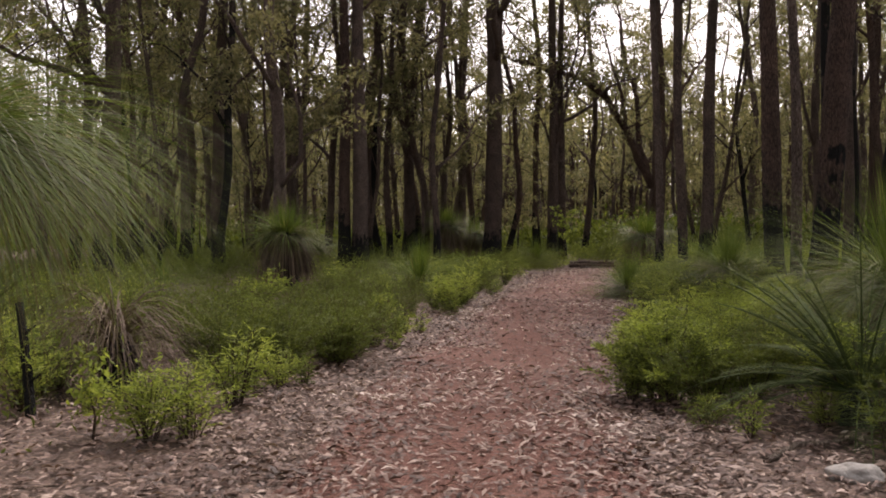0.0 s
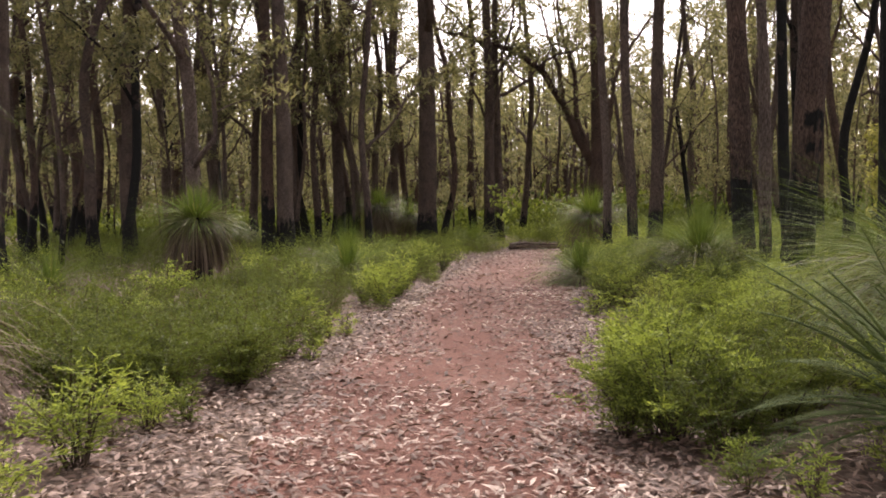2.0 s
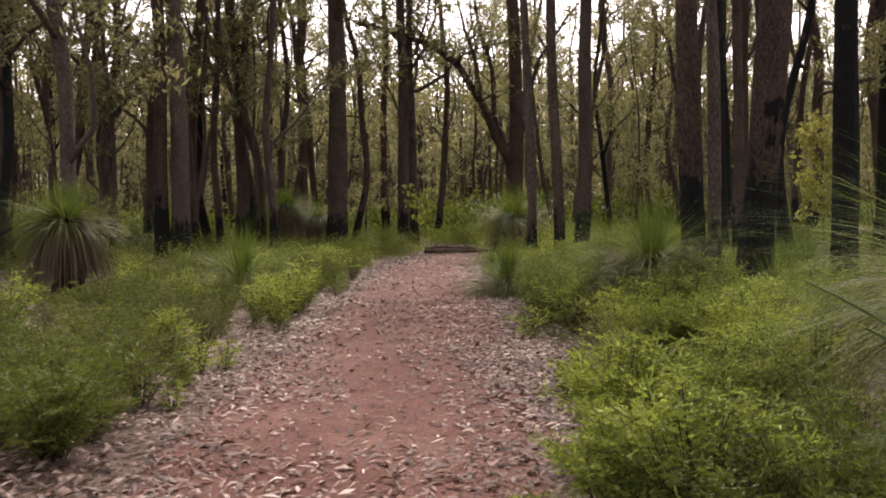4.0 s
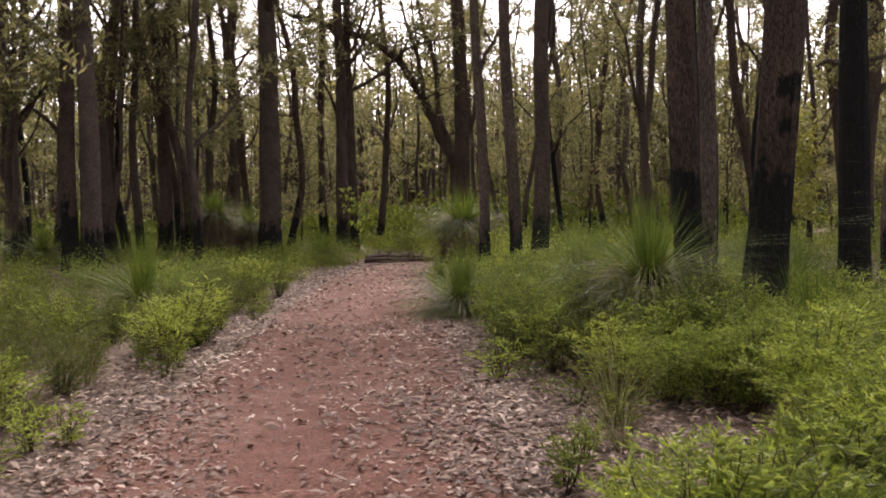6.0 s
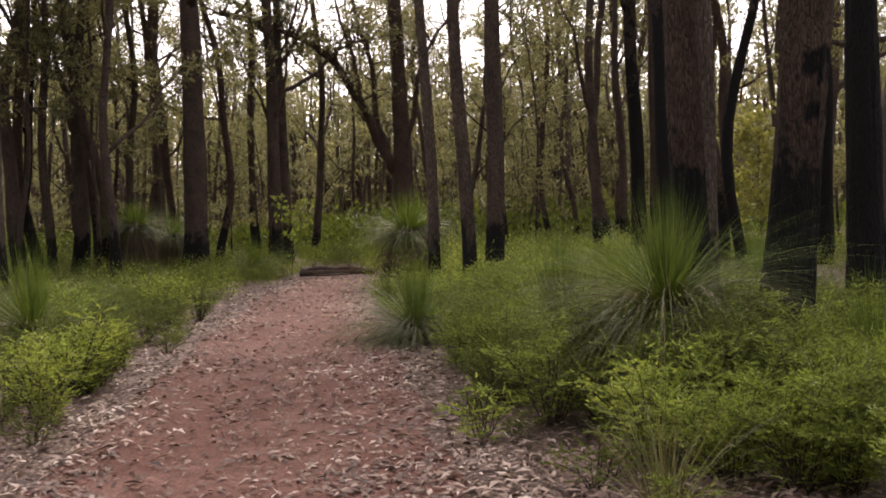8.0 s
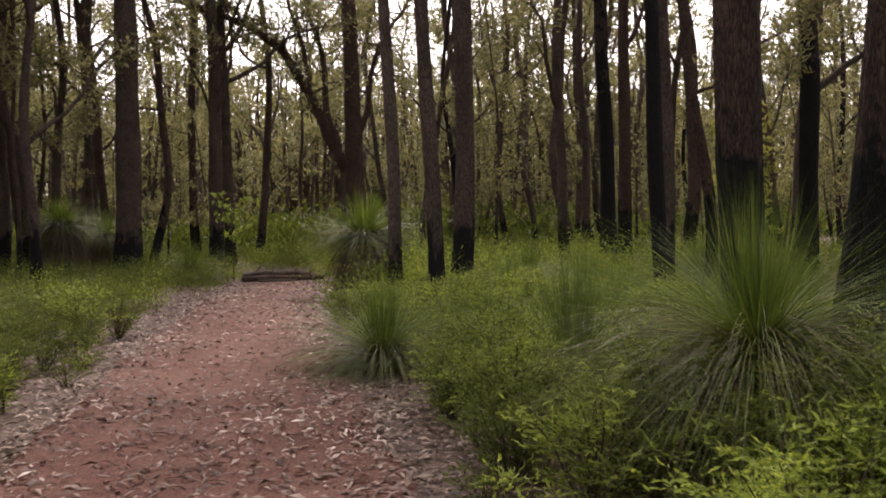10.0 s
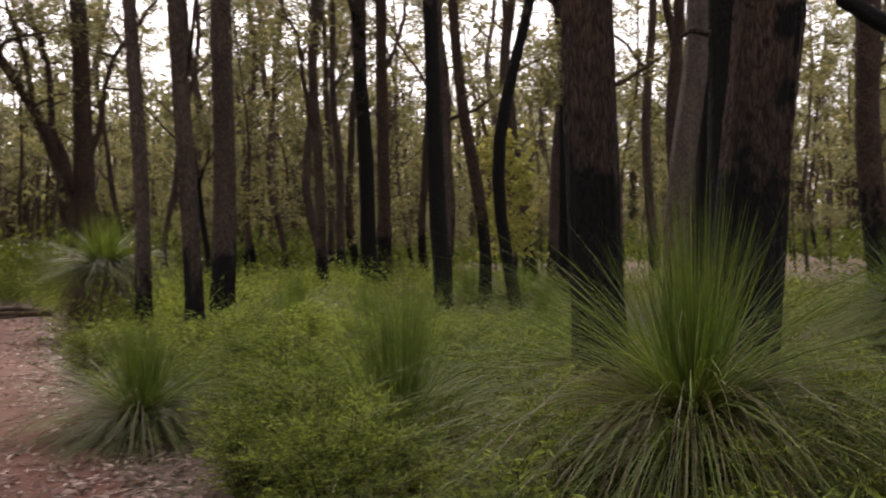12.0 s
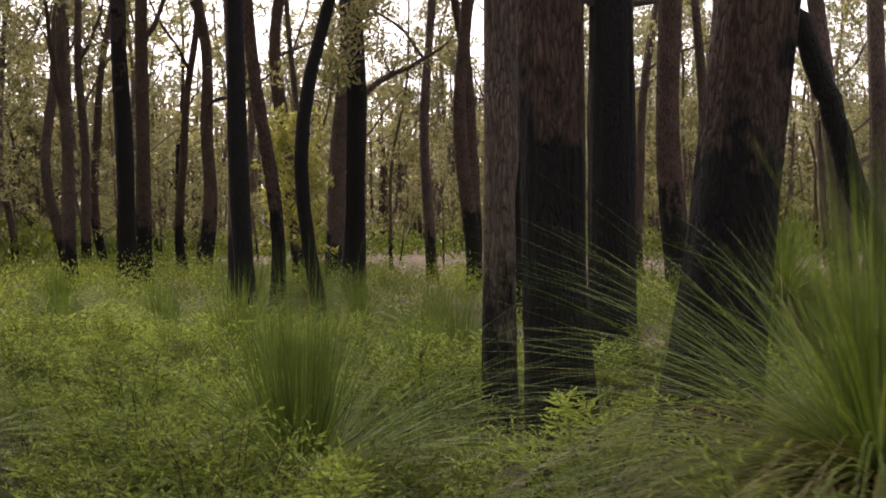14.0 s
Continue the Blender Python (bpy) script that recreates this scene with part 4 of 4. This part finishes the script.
def undergrowth():
    q = np.random.default_rng(31)
    bright = [shrub(28, 0.58, 0.45, 0.038, SHRUB, 50 + i, 36) for i in range(6)]
    dark = [shrub(28, 0.54, 0.44, 0.038, SHRUB_DARK, 60 + i, 36) for i in range(3)]
    near, tries = [], 0
    while len(near) < 240 and tries < 20000:
        tries += 1
        y = q.uniform(5.0, 25.0)
        side = q.choice((-1, 1))
        off = path_half(y) + 0.38 + 0.5 * noise.noise((y * 0.6, 9.0 * side, 2.2)) + (3.6 if side < 0 else 5.2) * q.random() ** 1.4
        x = path_middle(y) + side * off
        if bare(x, y) or any((x - u) ** 2 + (y - v) ** 2 < 0.17 for u, v in near):
            continue
        if any((x - u) ** 2 + (y - v) ** 2 < w for u, v, w in ((4.85, 15.72, 0.2), (4.1, 20.3, 1.3), (3.8, 19.4, 0.5), (-0.4, 21.9, 1.5), (-3.0, 10.0, 0.9), (-2.75, 9.2, 0.5), (5.1, 18.2, 0.25))):
            continue
        near.append((x, y))
    near += [(-1.75, 6.8), (-2.05, 6.7), (-1.7, 8.0), (-1.5, 9.0), (4.5, 14.6), (5.1, 14.7), (4.3, 16.1), (4.15, 15.2)]
    near = [p for p in near if not open_verge(*p)]
    # shade left of the track is put into leaf colour: mostly SHRUB_DARK
    lit_toned = [p for i, p in enumerate(near) if i % 20 < (16 if p[0] > path_middle(p[1]) else 4)]
    planted(bright, lit_toned, q, "low bushy shrub with bright green feathery leaves", "shrub", "undergrowth shrubs", 0.6, 1.45)
    planted(dark, [p for p in near if p not in lit_toned], q, "low shrub with dark green feathery leaves, left ones toned for shade", "shrub", "undergrowth shrubs")
    tall = [shrub(34, 0.92, 0.5, 0.034, SHRUB, 90, 110), shrub(34, 0.88, 0.5, 0.034, SHRUB_DARK, 91, 110)]
    planted(tall, [(4.55, 15.15), (4.95, 15.05), (4.25, 15.7), (4.4, 15.4), (5.4, 15.2), (4.75, 14.75)], q, "waist-high green shrub in front of a grass tree", "shrub", "undergrowth shrubs", 0.85, 1.05)
    bushy = [shrub(34, 0.72, 0.52, 0.036, SHRUB, 96, 100), shrub(34, 0.68, 0.5, 0.036, SHRUB_DARK, 97, 100), shrub(32, 0.75, 0.48, 0.036, SHRUB, 98, 100)]
    spots = [(2.75, 10.0), (3.3, 10.5), (3.6, 9.9), (3.95, 11.0), (6.3, 21.9), (6.8, 22.6), (7.3, 23.2), (6.0, 22.9), (5.5, 21.7), (7.0, 21.8), (6.6, 23.6), (5.0, 19.6), (4.6, 19.0), (5.6, 20.4), (4.3, 12.2), (-1.55, 10.0), (-2.2, 9.5), (-1.35, 11.4), (-2.5, 11.3), (-1.95, 12.6), (4.1, 17.2), (4.7, 17.6), (5.6, 17.0), (-1.2, 15.6), (4.6, 13.4), (5.2, 13.9)]
    spots += [(1.75, 8.36), (2.03, 8.17), (2.24, 7.85), (2.26, 9.88), (2.81, 9.80), (2.80, 8.38), (-1.96, 10.31), (-1.12, 10.69),  (-1.83, 12.09), (-2.62, 11.87)]
    spots = [p for p in spots if not open_verge(*p)]
    # bushes on the left all take dark leaves to imitate the shade there
    shade_toned = [p for p in spots if p[0] < path_middle(p[1])]
    spots = [p for p in spots if p not in shade_toned]
    planted([shrub(34, 0.7, 0.5, 0.036, SHRUB_DARK, 99, 90)], shade_toned, q, "knee-high bushy shrub with leaves toned dull green for shade", "shrub", "undergrowth shrubs", 0.8, 1.1)
    planted(bushy, spots, q, "knee-high bushy shrub with fine bright green leaves", "shrub", "undergrowth shrubs", 0.85, 1.15)
    glade, tries = [], 0
    while len(glade) < 46 and tries < 4000:
        tries += 1
        y = q.uniform(18.6, 26.0)
        x = path_middle(y) + path_half(y) + q.uniform(0.7, 5.2)
        if any((x - u) ** 2 + (y - v) ** 2 < 0.55 for u, v in glade + [(4.2, 20.6), (8.2, 22.6), (6.6, 20.3), (7.6, 19.6), (5.2, 18.4)]):
            continue
        glade.append((x, y))
    ferny = [shrub(36, 0.7, 0.55, 0.034, SHRUB, 130 + i, 96, "ferny_bush") for i in range(2)]
    planted(ferny, [(5.5, 14.5), (5.0, 14.2), (5.9, 15.0), (4.7, 13.6), (6.2, 14.3), (5.7, 13.8), (6.5, 15.3), (4.2, 13.9), (4.3, 17.9), (4.5, 18.6)] + glade[:30], q, "knee-high ferny bush, bright yellow-green", "shrub", "undergrowth shrubs", 0.8, 1.15)
    planted([shrub(32, 0.6, 0.55, 0.036, SHRUB_DARK, 135, 80)], glade[30:], q, "knee-high shrub with dark green leaves", "shrub", "undergrowth shrubs", 0.8, 1.15)
    sprig = [shrub(12, 0.34, 0.22, 0.036, SHRUB, 94, 22, "seedling"), shrub(10, 0.28, 0.24, 0.036, SHRUB_DARK, 95, 22, "seedling")]
    verge = []
    while len(verge) < 62:
        y = 6.5 + 19 * q.random() ** 1.2
        side = q.choice((-1, 1))
        x = path_middle(y) + side * (path_half(y) + 0.12 + 0.75 * q.random())
        if y > 8.5 or side > 0:
            verge.append((x, y))
    planted(sprig, verge, q, "small green seedling sprouting from leaf litter", "seedling", "seedlings on the verge", 0.5, 1.3)
    tufts = [sedge(90, 0.55, 70 + i) for i in range(3)]
    spots = [(-0.6, 16.1), (-0.42, 16.35), (-1.55, 12.6), (-1.75, 11.3), (-1.25, 13.8), (2.9, 9.4), (4.1, 10.4), (3.6, 10.9), (2.75, 11.2), (3.4, 9.6), (-2.6, 12.1), (-0.75, 15.0), (3.5, 13.4), (4.0, 14.2), (3.2, 12.6), (-1.3, 18.2), (-3.4, 10.4), (4.4, 18.0), (-2.4, 16.6), (3.9, 16.4), (5.6, 16.6), (2.9, 10.2), (6.2, 20.6), (4.7, 12.4)]
    planted(tufts, spots, q, "tuft of dry yellow-green sedge", "sedge", "sedges along the track", 0.8, 1.4)
    # continuous cover behind: patches of many small shrubs
    patches = []
    for i in range(7):
        g, p = Geo(), np.random.default_rng(80 + i)
        for _ in range(17 if i < 5 else 26):
            cx, cy, h = p.uniform(-1.6, 1.6), p.uniform(-1.6, 1.6), p.uniform(0.25, 1.0)
            k = 135 if i < 5 else 22
            c = p.normal(0, 1, (k, 3)) * (0.21, 0.21, 0.27 * h) + (cx, cy, 0.55 * h)
            c[:, 2] = np.abs(c[:, 2])
            leaves(g, c, 0.085 if i < 5 else 0.2, 0.022 if i < 5 else 0.07, p, along=np.column_stack([p.normal(0, 0.6, k), p.normal(0, 0.6, k), np.full(k, 0.7)]))
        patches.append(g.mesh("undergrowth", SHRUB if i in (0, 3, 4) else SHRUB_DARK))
    for _ in range(3000):
        x, y = q.uniform(-16, 26), q.uniform(6, 62)
        off = x - path_middle(y)
        if abs(off) < path_half(y) + (2.0 if y < 21 else 1.3) or (y < 16 and abs(off) < 3.6) or (y < 25.5 and 0 < off < 6.2) or not (-0.55 < math.atan2(x + 1, y - 1) < 1.25):
            continue
        if (x + 3.3) ** 2 + ((y - 21.5) * 0.5) ** 2 < 3.0 or (x + 0.5) ** 2 + (y - 22.0) ** 2 < 3.6 or (x - 4.2) ** 2 + (y - 20.2) ** 2 < 2.5:
            continue
        if any((x - u) ** 2 + (y - v) ** 2 < 2.9 for u, v in PATCHES):
            continue
        PATCHES.append((x, y))
        if len(PATCHES) > 235:
            break
    for _ in range(110):
        a, d = radians(q.uniform(-28, 82)), q.uniform(58, 125)
        PATCHES.append((1 + d * math.sin(a), 4 + d * math.cos(a)))
    for i in range(11):
        for side in (-1, 1):
            y = 22.5 + 1.6 * i
            if side > 0 or y > 25:
                PATCHES.append((path_middle(y) + side * (path_half(y) + 1.75 + 0.3 * q.normal()), y))
    for _ in range(120):
        x, y = q.uniform(-18, 20), q.uniform(-14, 20)
        if abs(x - path_middle(y)) > (5.4 if y > 3 else 3.6) and not (y > 4 and -5 < x < 9):
            PATCHES.append((x, y))
    for i in range(26):
        PATCHES.append((path_middle(41 + i * 0.9) + q.normal(0, 2.2), 41 + i * 0.9))
    for i, (x, y) in enumerate(PATCHES):
        off = x - path_middle(y)
        # left patches are mostly the dark ones, shade painted as leaf colour
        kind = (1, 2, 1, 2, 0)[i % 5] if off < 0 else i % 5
        low = 0.8 if off < 0 else 0.66 if off < 11 and y < 27 else 1.0
        ob = new("undergrowth", patches[kind if math.hypot(x, y) < 50 else 5 + i % 2])
        ob.matrix_basis = pose(x, y, ground_height(x, y) - 0.02, 0, 0, q.uniform(0, 360)) @ Matrix.Scale(q.uniform(0.85, 1.15) * low * (2.4 if math.hypot(x, y) > 58 else 1), 4)
        tagged(ob, "dense low green undergrowth covering the forest floor", "undergrowth", kind="stuff")


PATCHES = []
undergrowth()


# ---------------------------------------------------------------- single things
def log(name, pts, r, mat, label, rough=0.05):
    base = new(name)
    q = np.random.default_rng(len(label))
    fine = []
    for a, b in zip(pts[:-1], pts[1:]):
        for u in np.linspace(0, 1, 6)[:-1]:
            fine.append(np.array(a) * (1 - u) + np.array(b) * u + q.normal(0, r * 0.06, 3))
    fine.append(np.array(pts[-1], float))
    o = np.array([pts[0][0], pts[0][1], 0.0])
    g = Geo()
    tube(g, np.array(fine) - o, np.linspace(r, r * 0.7, len(fine)), 14, rough, 5)
    part("stem", g.mesh("stem", mat, True), base)
    for k in (len(fine) // 3, 2 * len(fine) // 3):
        g, s = Geo(), fine[k] - o
        tube(g, [s, s + (0.05, -0.02, r * 1.3), s + (0.12, -0.05, r * 2.2)], [r * 0.4, r * 0.3, r * 0.15], 6)
        part("broken_twig", g.mesh("broken_twig", mat), base)
    base.location = o
    return tagged(base, label, "log")


log("fallen_log", [(5.15, 36.75, 0.09), (5.8, 36.55, 0.11), (6.5, 36.5, 0.10), (7.25, 36.25, 0.08)], 0.085, WOOD_FALLEN, "dark brown log lying across the end of the track")
log("fallen_log", [(5.2, 36.95, 0.18), (5.7, 36.85, 0.24), (6.3, 36.75, 0.22)], 0.075, WOOD_DEAD, "pale weathered log lying behind another on the track", 0.1)
log("fallen_log", [(6.2, 36.8, 0.20), (6.7, 36.65, 0.2), (7.2, 36.6, 0.09)], 0.06, WOOD_FALLEN, "broken brown log piled at the end of the track", 0.1)
log("fallen_branch", [(5.5, 36.3, 0.05), (6.1, 36.25, 0.06), (6.5, 36.3, 0.05)], 0.03, WOOD_DEAD, "pale thin branch lying against a log")
log("fallen_branch", [(2.35, 9.2, 0.06), (2.75, 8.95, 0.05), (3.1, 8.9, 0.06)], 0.05, WOOD_DEAD, "short pale broken branch on leaf litter")
log("fallen_branch", [(2.1, 6.0, 0.03), (2.4, 6.3, 0.06), (2.75, 6.45, 0.05), (3.0, 6.6, 0.03)], 0.022, WOOD_DEAD, "thin grey fallen branch beside the track")
log("fallen_branch", [(-3.2, 7.5, -0.05), (-3.3, 7.65, 0.45), (-3.42, 7.8, 0.9)], 0.045, BARK_BLACK, "dead burnt sapling stem standing in litter")


def sapling(x, y, h, count, leaf, seed, label, mat=None):
    q = np.random.default_rng(seed)
    base = new("sapling")
    g, f = Geo(), Geo()
    pts = [(0, 0, -0.05), (0.02, 0.01, h * 0.3), (-0.03, 0.02, h * 0.65), (0.02, 0, h)]
    tube(g, pts, [0.012, 0.01, 0.008, 0.004], 6)
    for _ in range(count):
        z = h * q.uniform(0.3, 1.0)
        tw = limb_points((0, 0, z), q.uniform(0, 6.3), q.uniform(0, 0.8), 0.22 * h, q, 4)
        b = Geo()
        tube(b, tw, np.linspace(0.005, 0.002, 5), 4)
        part("branch", b.mesh("branch", STEM), base)
        for k in (2, 3, 4):
            leaves(f, tw[k] + q.normal(0, 0.05, (5, 3)), leaf, leaf * 0.45, q, droop=0.4)
    part("stem", g.mesh("stem", STEM), base)
    part("foliage", f.mesh("foliage", mat or SHRUB), base)
    return tagged(put(base, x, y), label, "sapling")


sapling(5.0, 37.3, 2.4, 14, 0.16, 8, "young gum sapling with large pale leaves")
sapling(16.04, 30.17, 3.7, 90, 0.2, 9, "young gum sapling with yellow-green leaves", SAPLING)
sapling(-2.45, 6.75, 0.55, 14, 0.07, 10, "small green seedling in leaf litter")


def rock():
    bm = bmesh.new()
    bmesh.ops.create_icosphere(bm, subdivisions=4, radius=1)
    for v in bm.verts:
        v.co *= 1 + 0.22 * noise.noise(v.co * 1.6) + 0.05 * noise.noise(v.co * 6)
        v.co = Vector((v.co.x * 0.17, v.co.y * 0.11, max(v.co.z, -0.5) * 0.075))
    me = bpy.data.meshes.new("stone")
    bm.to_mesh(me)
    bm.free()
    me.materials.append(STONE)
    me.shade_smooth()
    ob = new("stone", me)
    ob.matrix_basis = pose(2.5, 5.6, ground_height(2.5, 5.6) + 0.03, 0, 0, -25)
    tagged(ob, "smooth pale grey stone lying in dry leaf litter", "stone")


rock()


def dead_tuft(x, y, seed):
    q = np.random.default_rng(seed)
    base = new("dead_grass_tree")
    k = 420
    a, el = q.uniform(0, 6.3, k), np.radians(q.uniform(-5, 60, k))
    d = np.column_stack([np.cos(a) * np.cos(el), np.sin(a) * np.cos(el), np.sin(el)])
    g = Geo()
    blades(g, np.column_stack([0.1 * np.cos(a), 0.1 * np.sin(a), q.uniform(0.2, 0.75, k)]), d, 1.05, 0.014, 2.6, q, 5)
    part("leaves", g.mesh("leaves", SKIRT), base)
    g = Geo()
    tube(g, [(0, 0, -0.1), (0.02, 0, 0.25), (0, 0, 0.5)], [0.17, 0.18, 0.12], 12, 0.1, 2)
    part("trunk", g.mesh("trunk", BARK_BLACK, True), base)
    tagged(put(base, x, y), "collapsed brown dead grass tree among litter", "grass tree")


dead_tuft(-3.0, 8.9, 61)
